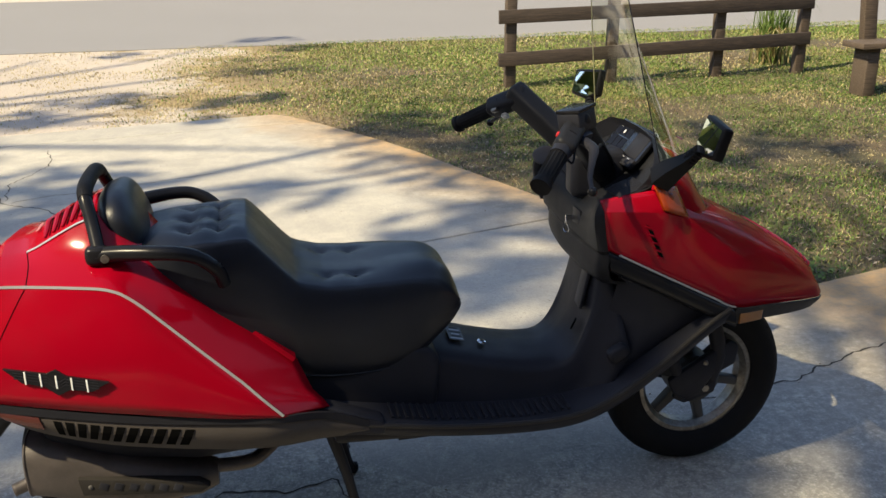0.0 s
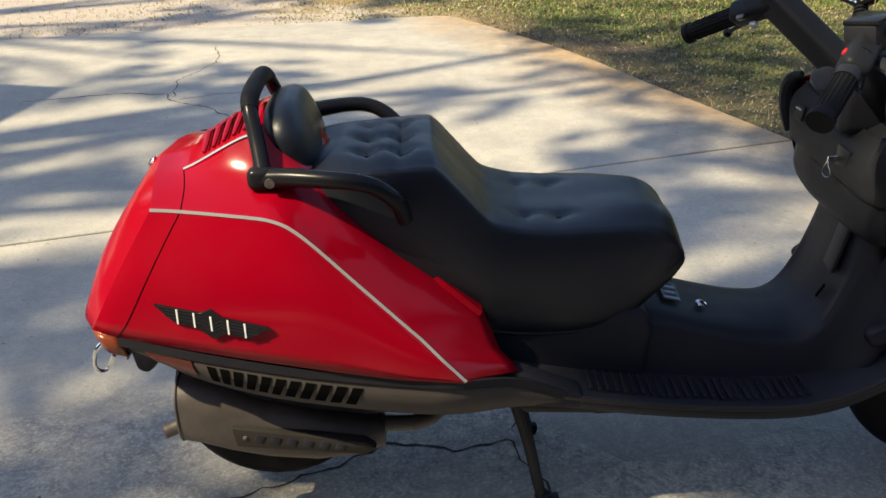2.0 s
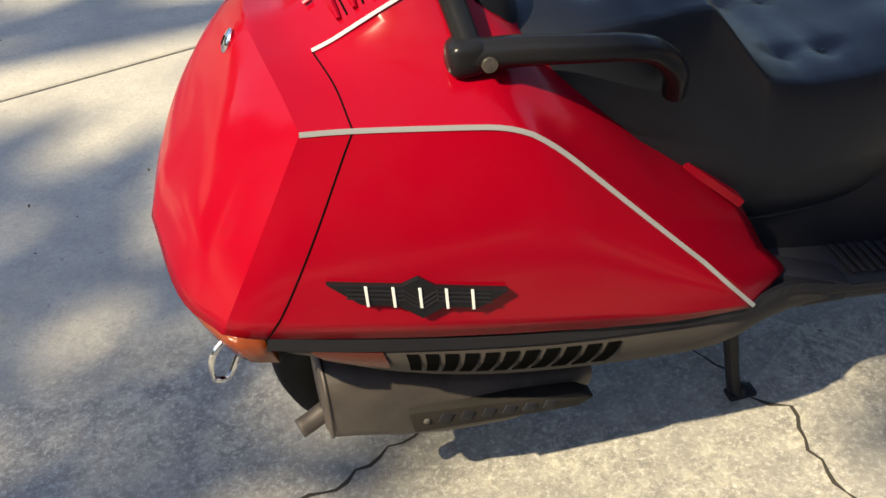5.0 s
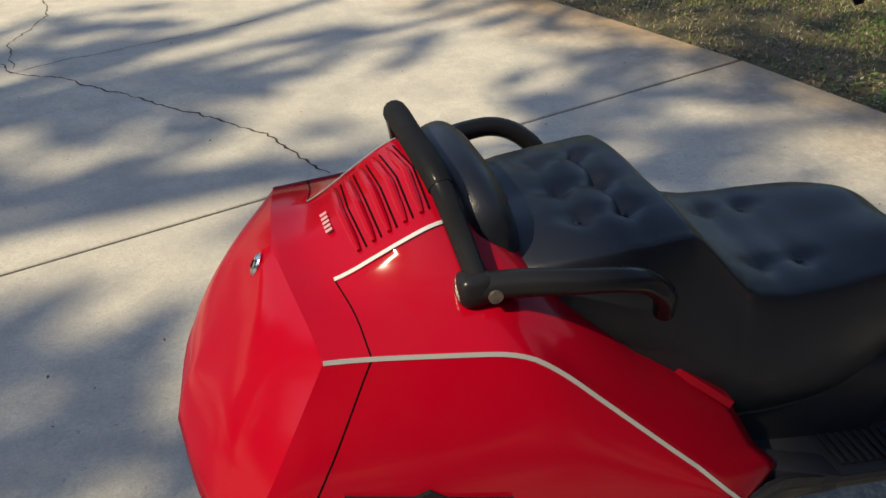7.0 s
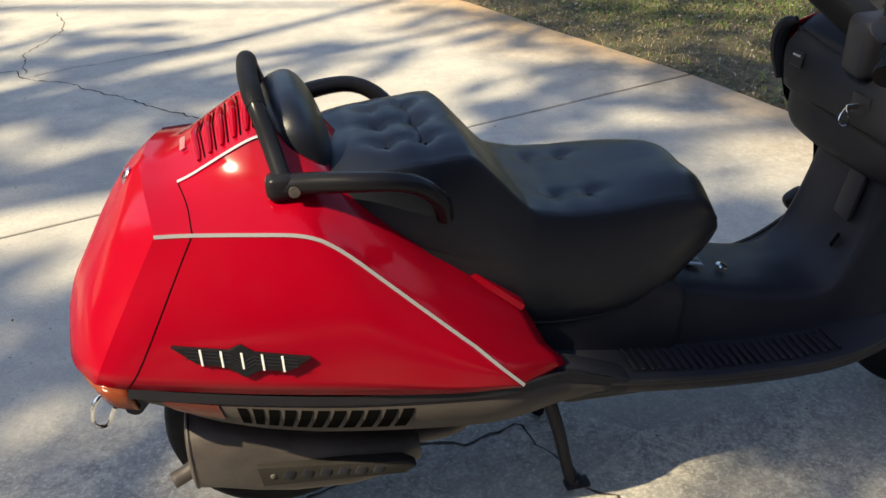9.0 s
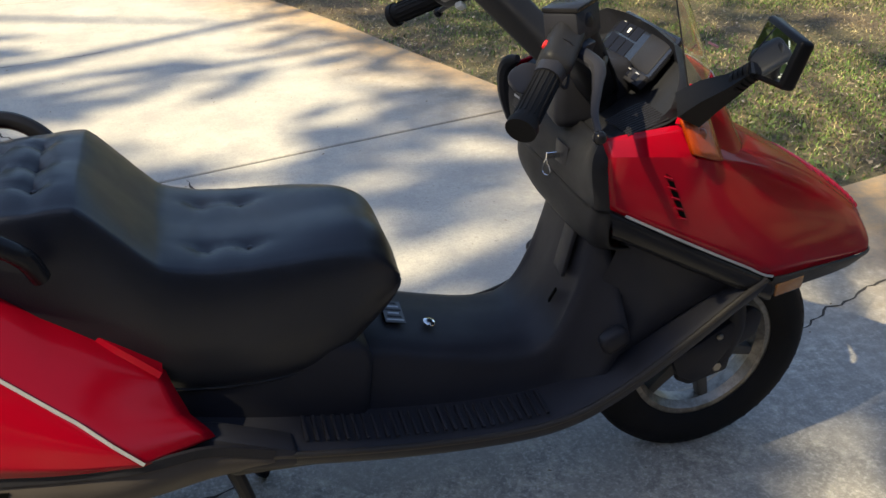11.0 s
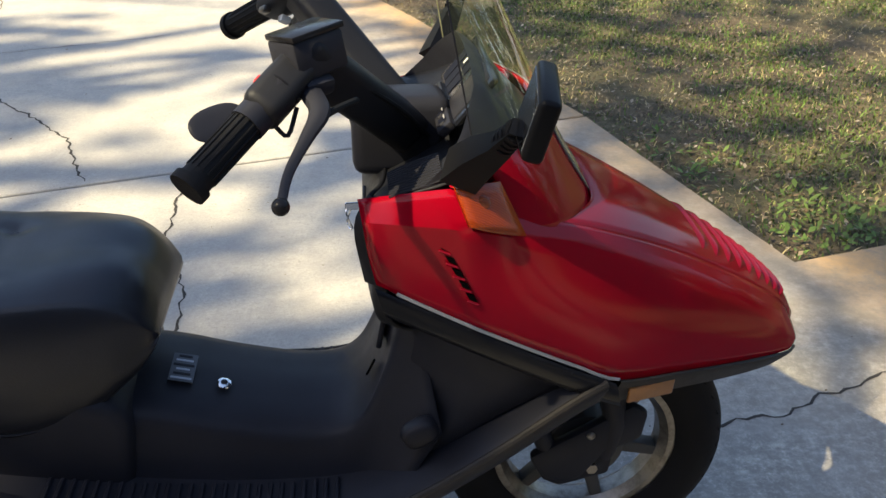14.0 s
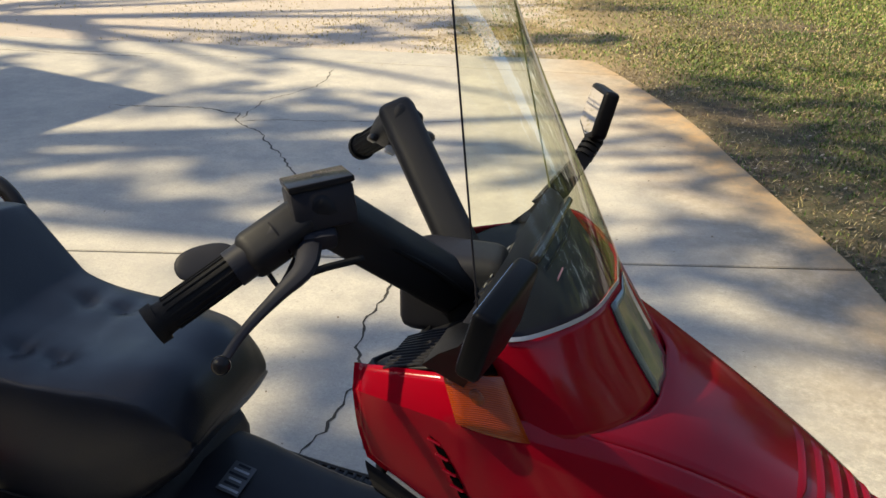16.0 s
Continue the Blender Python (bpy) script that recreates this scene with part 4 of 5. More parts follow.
def front_side(side):
    a, b, c, d = [Vector((x, y * -side, z)) for x, y, z in ((0.488, -0.248, 0.908), (0.551, -0.224, 0.897), (0.588, -0.228, 0.818), (0.511, -0.264, 0.853))]
    bm = bmesh.new()
    grid = [[a.lerp(b, i / 5).lerp(d.lerp(c, i / 5), j / 5) + Vector((0, side, 0)) * (0.009 * math.sin(math.pi * min(max((i + 0.35) / 5.7, 0), 1)) ** 0.5) for i in range(6)] for j in range(6)]
    skin(bm, grid)
    lamp = part("turn_signal", bm, AMBER, scooter, "amber turn signal lens", 60)
    s = lamp.modifiers.new("thickness", "SOLIDIFY")
    s.thickness = 0.012
    part("signal_bulb", oval(0.013, 0.005, 0.013, Matrix.Translation(a.lerp(c, 0.36) + Vector((0, 0.007 * side, 0))), 2.0, 16, 8), TAIL_AMBER, lamp)
    part("cockpit_edge", tube([(0.490, 0.234 * side, 0.893), (0.505, 0.224 * side, 0.925), (0.516, 0.216 * side, 0.952)], [0.006, 0.0045, 0.004], 8, 3), RED, fairing)
    # side vents
    for i in range(5):
        z = 0.815 - i * 0.0200
        x = 0.475 + i * 0.0095
        slot = prism([(-0.006, 0.006), (0.005, 0.002), (0.010, -0.009), (-0.001, -0.004)], "y", -0.004, 0.004, 0)
        slot.transform(Matrix.Translation((x, 0.2425 * side, z)))
        part("side_vent", slot, HOLE, fairing, "", 0)
        part("vent_lip", block(0.018, 0.004, 0.003, Matrix.Translation((x + 0.003, 0.2465 * side, z - 0.009)) @ pose(0, 0, 0, 0, 22, 0), 0.001, 1), RED, fairing)
    # silver line along the red edge
    low = [Vector((p[-1].x, (abs(p[-1].y) + 0.002) * side, p[-1].z + 0.001)) for p in front_pts[2:26]]
    part("edge_stripe", ribbon(low, 0.0045, Vector((0, side, 0)), 0.002), SILVER, fairing, "", 0)
    # chin below the nose
    up = [Vector((p[-1].x, abs(p[-1].y) * side, p[-1].z - 0.001)) for p in front_pts[25:]]
    rows = [[p, p + Vector((0.002, 0.002 * side, -0.006)), p + Vector((-0.012, -0.012 * side, -0.050 + 0.022 * (i / len(up)))), Vector((p.x - 0.03, 0.04 * side, p.z - 0.058 + 0.022 * (i / len(up))))] for i, p in enumerate(up)]
    chin = part("chin", skin(bmesh.new(), net(rows, 1, 3, sharp_v=(2,))), CHIN, scooter, "dusty dark grey chin fairing under the nose")
    part("side_marker", block(0.085, 0.006, 0.028, Matrix.Translation((0.798, 0.205 * side, 0.525)) @ pose(0, 0, 0, 0, 5, side * -19), 0.003), AMBER_DULL, chin, "dull amber side marker")
    # mirror
    base_m = [(0.500, 0.238 * side, 0.918), (0.520, 0.262 * side, 0.948), (0.540, 0.292 * side, 0.975), (0.556, 0.318 * side, 1.005)]
    base_m = [(x, y + (0.034 * i / 3 if side > 0 else 0.0), z) for i, (x, y, z) in enumerate(base_m)]
    mirror = part("mirror_arm", tube(base_m, [0.028, 0.023, 0.018, 0.014] if side > 0 else [0.040, 0.033, 0.022, 0.016], 4, 1, flat=0.85), MIRROR_BLACK, scooter, "black mirror on a ribbed arm")
    for i in range(4):
        c0 = Vector(base_m[2]).lerp(Vector(base_m[3]), 0.1 + i * 0.22)
        part("boot_rib", tube([c0, c0 + Vector((0.002, 0.005 * side, 0.004))], 0.016, 12, 1), RUBBER, mirror)
    out, norm = Vector((-0.109, 0.994 * side, 0)), Vector((-0.950, -0.102 * side, 0.270)).normalized()
    if side > 0:
        out, norm = Vector((-0.316, 0.949, 0)), Vector((-0.910, -0.303, 0.270)).normalized()
    rise = norm.cross(out) * side * -1
    rise = rise if rise.z > 0 else -rise
    face = Matrix((-norm, out, rise)).transposed().to_4x4()
    wide = 0.022 if side > 0 else 0.0
    face.translation = (0.560 - 0.8 * wide, (0.345 + wide) * side, 1.043 + wide * 0.3)
    glass_shape = [(-0.046, 0.031), (0.046, 0.021), (0.045, -0.036), (-0.020, -0.043), (-0.052, -0.028)]
    house_shape = [(-0.053, 0.040), (0.056, 0.028), (0.054, -0.044), (-0.023, -0.052), (-0.062, -0.034)]
    house = prism(house_shape, "x", 0.0015, 0.026, 0.007, 3)
    house.transform(face)
    part("mirror_housing", house, MIRROR_BLACK, mirror)
    glass = prism(glass_shape, "x", 0.0007, 0.004, 0.0)
    glass.transform(face)
    part("mirror_glass", glass, MIRROR, mirror, "clean mirror glass")


side_pair(front_side)

# windscreen
wind = []
for i in range(13):
    t = i / 12
    z = 0.930 + 0.490 * t
    half = 0.208 - 0.110 * t - 0.02 * max(0, t - 0.8) * 5 * max(0, t - 0.8)
    xe, xc = 0.519 - 0.082 * t, 0.646 - 0.240 * t
    row = []
    for j in range(17):
        s = -1 + 2 * j / 16
        row.append(Vector((xe + (xc - xe) * (1 - abs(s) ** 2.3), half * s, z - 0.02 * t * abs(s) ** 3)))
    wind.append(row)
windscreen = part("windscreen", skin(bmesh.new(), wind), SCREEN_PANE, scooter, "tall clear tinted plastic windscreen")
for col, rim_mat in ((0, TRIM), (16, SCREEN_EDGE)):
    part("screen_edge", tube([r[col] for r in wind], 0.0013, 6, 1), rim_mat, windscreen)

part("screen_print", block(0.001, 0.03, 0.004, Matrix.Translation((0.5935, -0.14, 0.99)), 0), PALE, windscreen)

# dashboard: a floor between the leg shield and the screen, under an arched hood
dash = [[(0.398, -0.212, 0.868), (0.388, -0.188, 0.864), (0.405, -0.10, 0.842), (0.415, 0.0, 0.835)],
        [(0.430, -0.222, 0.882), (0.425, -0.18, 0.880), (0.450, -0.09, 0.865), (0.460, 0.0, 0.860)],
        [(0.480, -0.226, 0.896), (0.490, -0.17, 0.902), (0.510, -0.09, 0.900), (0.515, 0.0, 0.898)],
        [(0.518, -0.205, 0.912), (0.548, -0.14, 0.945), (0.566, -0.08, 0.968), (0.574, 0.0, 0.974)]]
dash_top = shell("dashboard", net(dash, 5, 5), DASH, scooter, "black ribbed dashboard under the screen", 0.004, smooth=50)
for i in range(12):
    y = -0.222 + i * 0.0075
    part("dash_rib", tube([(0.408, y, 0.8775 + min(0, (y + 0.18) * -0.12)), (0.440, y, 0.8875), (0.478, y, 0.900)], 0.0021, 6, 2), TRIM, dash_top)
rim = cr([(0.446, -0.224, 0.886), (0.480, -0.222, 0.918), (0.505, -0.194, 0.956), (0.526, -0.130, 0.992), (0.528, -0.06, 1.000), (0.528, 0.0, 1.002)], 5, sharp=(1, 3))
toe = cr([(0.470, -0.228, 0.880), (0.516, -0.212, 0.912), (0.560, -0.186, 0.914), (0.610, -0.105, 0.910), (0.630, -0.05, 0.908), (0.636, 0.0, 0.907)], 5)
lip = [p + Vector((0.012, 0.008 if p.y < -0.1 else 0.0, -0.016)) for p in rim]
inner = [p.lerp(q, 0.55) + Vector((0.0, 0.012, -0.045)) for p, q in zip(rim, toe)]
hood_ob = shell("instrument_hood", [list(r) for r in zip(inner, lip, rim, [p.lerp(q, 0.12) + Vector((0.004, 0, 0.003)) for p, q in zip(rim, toe)], toe)], BLACK, scooter, "black arched instrument hood", 0, smooth=50)
inst_m = Matrix.Translation((0.533, 0.005, 0.955)) @ pose(0, 0, 0, 0, 40, 0)
inst = part("instrument_panel", block(0.012, 0.210, 0.090, inst_m, 0.006), SCREEN, scooter, "dark digital instrument panel")
for i in range(3):
    for j in range(2):
        part("display_cell", block(0.001, 0.026, 0.032, inst_m @ pose(-0.0066, 0.016 + i * 0.030, -0.020 + j * 0.036), 0), CELL, inst, "", 0)
part("display_print", block(0.001, 0.012, 0.007, inst_m @ pose(-0.0072, 0.078, 0.026), 0), WHITE, inst, "", 0)
part("display_print", block(0.001, 0.006, 0.010, inst_m @ pose(-0.0072, 0.044, 0.012), 0), WHITE, inst, "", 0)
part("side_pod", block(0.016, 0.075, 0.080, inst_m @ pose(-0.001, -0.060, 0.0), 0.006), TRIM, inst)
knob = part("button_panel", block(0.014, 0.175, 0.026, Matrix.Translation((0.493, -0.015, 0.918)) @ pose(0, 0, 0, 0, 46, 0), 0.004), TRIM, inst)
for i in range(5):
    part("dash_button", block(0.004, 0.020, 0.012, Matrix.Translation((0.4875, -0.080 + i * 0.030, 0.9225)) @ pose(0, 0, 0, 0, 46, 0), 0.002, 1), CELL, knob)
    part("button_mark", block(0.001, 0.012, 0.0022, Matrix.Translation((0.4905, -0.080 + i * 0.030, 0.9305)) @ pose(0, 0, 0, 0, 46, 0), 0), SILVER, knob, "", 0)

# handlebar
bars = thing("handlebar", "", "")

bars.parent = scooter


def bar_side(side):
    dx = 0.014 * -side
    base, elbow = Vector((0.425 + dx * 0.3, 0.050 * side, 0.910)), Vector((0.300 + dx, 0.178 * side, 1.048))
    g_in, g_out = Vector((0.258 + dx, 0.232 * side, 1.018)), Vector((0.166 + dx, 0.332 * side, 0.950))
    m = between(base, elbow, (side * 0.6, 0.6, 0.5))
    arm = block((elbow - base).length + 0.06, 0.064, 0.056, m, 0.015, 3)
    arm_ob = part("bar_arm", arm, DASH, bars, "square-section black bar cover")
    m2 = between(elbow, g_in, (0.5, 0, 0.8))
    switch = part("switch_pod", block((g_in - elbow).length + 0.060, 0.050, 0.050, m2, 0.014, 3), DASH, bars, "black switch housing")
    d = (g_out - g_in).normalized()
    grip = part("grip", tube([g_in + d * 0.006, g_in + d * 0.02, g_out - d * 0.018, g_out - d * 0.012, g_out], [0.021, 0.0195, 0.0195, 0.0235, 0.0235], 20, 3), RUBBER, bars, "black rubber grip")
    for i in range(16):
        a = math.tau * i / 16
        m3 = between(g_in, g_out)
        off = m3.to_3x3() @ Vector((0, 0.0198 * math.cos(a), 0.0198 * math.sin(a)))
        part("grip_ridge", tube([g_in + d * 0.025 + off, g_out - d * 0.024 + off], 0.0011, 5, 1), RUBBER, grip)
    part("throttle_collar", tube([g_in - d * 0.016, g_in + d * 0.008], 0.0245, 20, 1), BLACK, switch)
    part("pod_seam", tube([g_in - d * 0.0175, g_in - d * 0.0155], 0.0262, 20, 1), BLACK_GLOSS, switch)
    # brake lever
    piv = Vector((0.303 + dx, 0.212 * side, 1.018))
    tip = Vector((0.272 + dx, 0.367 * side, 0.942))
    lever = part("brake_lever", tube([piv, Vector((0.315 + dx, 0.252 * side, 1.007)), Vector((0.300 + dx, 0.288 * side, 0.989)), Vector((0.280 + dx, 0.328 * side, 0.964)), tip], [0.015, 0.013, 0.0085, 0.0062, 0.0055], 10, 5, flat=0.75), BLACK, bars, "black brake lever with a ball end")
    part("lever_ball", oval(0.0105, 0.0105, 0.0105, Matrix.Translation(tip), 2.0, 16, 10), BLACK_GLOSS, lever)
    part("lever_perch", prism([(-0.02, -0.022), (0.022, -0.018), (0.016, 0.022), (-0.016, 0.024)], "z", -0.012, 0.012, 0.006), BLACK, bars).matrix_local = Matrix.Translation(piv + Vector((0.004, -0.016 * side, 0.008))) @ pose(0, 0, 0, 20, 0, -30 * side)
    if side < 0:
        spot = m2.inverted() @ Vector((0.246, -0.214, 1.043))
        spot = Vector((max(-0.04, min(0.04, spot.x)), max(-0.024, min(0.024, spot.y)), max(-0.025, min(0.025, spot.z))))
        cup = part("fluid_reservoir", block(0.074, 0.060, 0.050, Matrix.Translation((0.302 + dx, -0.178, 1.056)) @ pose(0, 0, 0, -8, -6, 38), 0.006), BLACK, bars, "black brake fluid reservoir")
        part("reservoir_lid", block(0.076, 0.062, 0.008, Matrix.Translation((0.302 + dx, -0.178, 1.066)) @ pose(0, 0, 0, -8, -6, 38) @ pose(0, 0, 0.018), 0.002), BLACK_GLOSS, cup)
        part("kill_switch", block(0.012, 0.010, 0.010, m2 @ Matrix.Translation(spot), 0.002), REDSW, switch, "red switch")
        part("throttle_rest", oval(0.036, 0.022, 0.004, Matrix.Translation((0.212, -0.262, 1.002)) @ pose(0, 0, 0, 42, -8, 34), 2.4), BLACK, grip, "flat thumb rest clipped to the grip")
        part("cable_guide", tube([(0.326, -0.262, 1.000), (0.346, -0.238, 1.004), (0.372, -0.190, 0.998)], 0.0045, 8, 4), RUBBER, bars)
        part("rest_clip", tube([g_in + d * 0.022, g_in + d * 0.046], 0.0225, 18, 1), BLACK, grip)
        part("lever_guard", tube([(0.300, -0.215, 1.00), (0.288, -0.235, 0.972), (0.272, -0.232, 0.985)], 0.003, 8, 4), BLACK, lever)
        part("brake_hose", tube([(0.335, -0.165, 1.03), (0.375, -0.15, 1.005), (0.43, -0.10, 0.95), (0.47, -0.05, 0.89)], 0.004, 8, 6), RUBBER, bars)
    else:
        part("horn_switch", block(0.016, 0.018, 0.012, m2 @ pose(0.02, -0.012, -0.032), 0.003), WHITE, switch, "pale switch")
        part("signal_switch", block(0.020, 0.014, 0.010, m2 @ pose(0.03, 0.020, -0.026), 0.003), ALLOY, switch)


side_pair(bar_side)
part("bar_cover", prism([(-0.075, -0.05), (0.075, -0.05), (0.065, 0.035), (-0.065, 0.035)], "z", 0.825, 0.945, 0.02, 3), BLACK, bars).matrix_local = Matrix.Translation((0.432, 0, 0)) @ pose(0, 0, 0, 0, 0, 0)
part("steering_boot", tube([(0.445, 0, 0.90), (0.47, 0, 0.80)], 0.055, 18, 2), RUBBER, bars)


# wheels
def wheel(name, x, r, half, rim_r, label, up=0.0):
    c = (x, 0, r + up)
    w = part(name, tyre_profile(c, r, half, rim_r), RUBBER, scooter, label)
    for i in range(40):
        a = math.tau * i / 40
        for s in (-1, 1):
            m = Matrix.Translation(c) @ pose(0, 0, 0, 0, -math.degrees(a), 0) @ pose(0, 0, 0, 0, 0, 0)
            part("tread_block", block(0.006, half * 0.55, r * 0.085, m @ pose(r - 0.0128, s * half * 0.52, 0, 0, s * 12, s * 24), 0.0012, 1), RUBBER, w)
    rim = part("rim", lathe([(rim_r + 0.010, -half * 0.70), (rim_r + 0.010, -half * 0.62), (rim_r - 0.008, -half * 0.60), (rim_r - 0.020, -half * 0.30), (rim_r - 0.020, half * 0.30), (rim_r - 0.008, half * 0.60), (rim_r + 0.010, half * 0.62), (rim_r + 0.010, half * 0.70)], c), ALLOY, w, "cast alloy rim with brake dust")
    for i in range(6):
        m = Matrix.Translation(c) @ pose(0, 0, 0, 0, 60 * i + 15, 0)
        part("spoke", prism([(0.03, -0.017), (rim_r - 0.012, -0.011), (rim_r - 0.012, 0.011), (0.03, 0.017)], "y", -0.016, 0.016, 0.005), ALLOY_DARK, rim).matrix_local = m
    part("hub", lathe([(0, -0.052), (0.030, -0.052), (0.036, -0.046), (0.060, -0.044), (0.072, -0.036), (0.072, 0.036), (0.05, 0.045), (0, 0.045)], c, 40), ALLOY_DARK, rim)
    return w


def tyre_profile(c, r, half, rim_r):
    return lathe([(rim_r + 0.004, -half * 0.66), (rim_r + 0.020, -half * 0.86), (rim_r + (r - rim_r) * 0.45, -half), (r - 0.030, -half * 0.95), (r - 0.010, -half * 0.70), (r - 0.002, -half * 0.36), (r, 0),
                  (r - 0.002, half * 0.36), (r - 0.010, half * 0.70), (r - 0.030, half * 0.95), (rim_r + (r - rim_r) * 0.45, half), (rim_r + 0.020, half * 0.86), (rim_r + 0.004, half * 0.66)], c)


front_wheel = wheel("front_wheel", 0.755, 0.262, 0.054, 0.165, "front wheel with a black tyre")
rear_wheel = wheel("rear_wheel", -0.812, 0.222, 0.060, 0.135, "rear wheel with a black tyre", 0.032)
# front suspension and inner mudguard
for s in (-1, 1):
    part("fork_leg", tube([(0.60, 0.075 * s, 0.50), (0.665, 0.078 * s, 0.33), (0.70, 0.078 * s, 0.25)], [0.020, 0.018, 0.018], 12, 4), BLACK, scooter)
    part("trailing_link", prism([(0.665, 0.235), (0.70, 0.215), (0.79, 0.24), (0.795, 0.285), (0.75, 0.300), (0.68, 0.275)], "y", min(s * 0.064, s * 0.084), max(s * 0.064, s * 0.084), 0.008), BLACK, scooter)
    part("damper", tube([(0.775, 0.080 * s, 0.285), (0.79, 0.082 * s, 0.36), (0.77, 0.08 * s, 0.45)], [0.017, 0.021, 0.021], 12, 3), BLACK, scooter)
    part("axle_nut", tube([(0.755, 0.052 * s, 0.262), (0.755, 0.094 * s, 0.262)], 0.011, 6, 1), ALLOY, scooter)
for s in (-1, 1):
    cover = prism([(0.640, 0.300), (0.700, 0.335), (0.815, 0.405), (0.845, 0.385), (0.838, 0.330), (0.775, 0.300), (0.735, 0.245), (0.700, 0.232), (0.660, 0.255)], "y", min(s * 0.074, s * 0.098), max(s * 0.074, s * 0.098), 0.010)
    part("link_cover", cover, BLACK, scooter, "black cover over the front suspension link")
    part("cover_bolt", oval(0.008, 0.005, 0.008, Matrix.Translation((0.745, 0.099 * s, 0.345)), 2.0, 12, 6), ALLOY, scooter)
fender = []
for i in range(11):
    a = radians(52 + 10.8 * i)
    fender.append([(0.755 + 0.285 * math.cos(a), y, 0.262 + 0.285 * math.sin(a) - 0.02 * abs(y / 0.075) ** 2) for y in (-0.078, -0.05, 0, 0.05, 0.078)])
f = part("front_mudguard", skin(bmesh.new(), fender), BLACK, scooter, "black inner mudguard")
f.modifiers.new("thickness", "SOLIDIFY").thickness = 0.004

# engine, exhaust, stand
part("engine_case", prism([(-0.92, 0.20), (-0.62, 0.22), (-0.42, 0.27), (-0.38, 0.42), (-0.60, 0.46), (-0.95, 0.42), (-0.99, 0.30)], "y", 0.065, 0.19, 0.03, 3), BLACK, scooter, "black engine case")
part("frame_rail", tube([(-0.55, -0.10, 0.33), (-0.30, -0.12, 0.30), (0.20, -0.12, 0.285)], 0.018, 10, 4), BLACK, scooter)
part("swing_cover", prism([(-0.94, 0.36), (-0.60, 0.30), (-0.42, 0.31), (-0.40, 0.44), (-0.92, 0.50)], "y", -0.20, -0.075, 0.025, 2), BLACK, scooter)
muf = []
for x, zc, rz, ry in ((-0.975, 0.335, 0.056, 0.056), (-0.968, 0.336, 0.072, 0.068), (-0.93, 0.334, 0.078, 0.072), (-0.87, 0.312, 0.078, 0.071), (-0.80, 0.285, 0.070, 0.068), (-0.70, 0.258, 0.056, 0.062), (-0.60, 0.248, 0.040, 0.052), (-0.56, 0.248, 0.026, 0.034)):
    muf.append([(x, -0.165 + ry * math.copysign(abs(math.cos(a)) ** 0.7, math.cos(a)), zc + rz * math.copysign(abs(math.sin(a)) ** 0.7, math.sin(a))) for a in (math.tau * i / 28 for i in range(28))])
bm = skin(bmesh.new(), muf, close=True)
caps(bm, muf)
bmesh.ops.remove_doubles(bm, verts=bm.verts, dist=0.0002)
muffler = part("muffler", bm, MUFFLER, scooter, "weathered grey exhaust muffler with heat shield", 50)
part("muffler_seam", tube([muf[1][i] for i in range(28)] + [muf[1][0]], 0.003, 6, 1), MUFFLER, muffler)
part("tailpipe", tube([(-0.965, -0.178, 0.298), (-0.990, -0.184, 0.286), (-1.012, -0.190, 0.280)], 0.015, 14, 3, ends=False), MUFFLER, muffler, "short tailpipe").modifiers.new("thickness", "SOLIDIFY").thickness = 0.002
guard = prism([(-0.862, 0.322), (-0.60, 0.276), (-0.575, 0.258), (-0.60, 0.244), (-0.855, 0.276)], "y", -0.245, -0.220, 0.004)
heat = part("heat_shield", guard, SHIELD_METAL, muffler, "brown-black slotted heat shield")
for i in range(6):
    part("shield_slot", block(0.019, 0.003, 0.018, Matrix.Translation((-0.808 + i * 0.032, -0.2450, 0.2945 - i * 0.0055)) @ pose(0, 0, 0, 0, 24, 0), 0.004), BLACK, heat)
part("shield_bolt", oval(0.006, 0.004, 0.006, Matrix.Translation((-0.836, -0.244, 0.297)), 2.0, 12, 8), ALLOY_DARK, heat)
part("front_pipe", tube([(-0.57, -0.165, 0.262), (-0.48, -0.15, 0.255), (-0.42, -0.10, 0.27)], 0.017, 12, 4), MUFFLER, muffler)
stand = part("centre_stand", tube([(-0.285, -0.105, 0.285), (-0.250, -0.112, 0.16), (-0.222, -0.120, 0.03), (-0.205, -0.126, 0.012)], [0.016, 0.014, 0.013, 0.018], 10, 4), BLACK, scooter, "black steel stand leg")
part("stand_foot", block(0.055, 0.030, 0.012, Matrix.Translation((-0.205, -0.124, 0.006)), 0.004), BLACK, stand)
part("stand_leg", tube([(-0.285, 0.105, 0.285), (-0.250, 0.112, 0.16), (-0.222, 0.120, 0.03), (-0.205, 0.126, 0.012)], [0.016, 0.014, 0.013, 0.018], 10, 4), BLACK, stand)
part("stand_tube", tube([(-0.285, -0.11, 0.285), (-0.285, 0.11, 0.285)], 0.014, 10, 1), BLACK, stand)

# ---- fence, bench, plants ----
def fence():
    f = thing("fence", "weathered brown two-rail wooden fence on the lawn", "fence", (0, 6.22, 0))
    for x, y in ((2.035, 0), (3.06, 0.0), (4.19, 0.02), (5.11, 0.0)):
        part("post", block(0.10, 0.09, 1.35, Matrix.Translation((x, y, 0.645)) @ pose(0, 0, 0, 0, random.uniform(-1, 1) + (2.0 if x > 5 else 0), 0), 0.008), WOOD, f)
    for z0, z1 in ((0.256, 0.337), (0.65, 0.69)):
        a, b = Vector((1.90, -0.065, z0)), Vector((5.16, -0.065, z1))
        part("rail", block((b - a).length, 0.035, 0.125, between(a, b), 0.006), RAIL_WOOD, f)
    return f


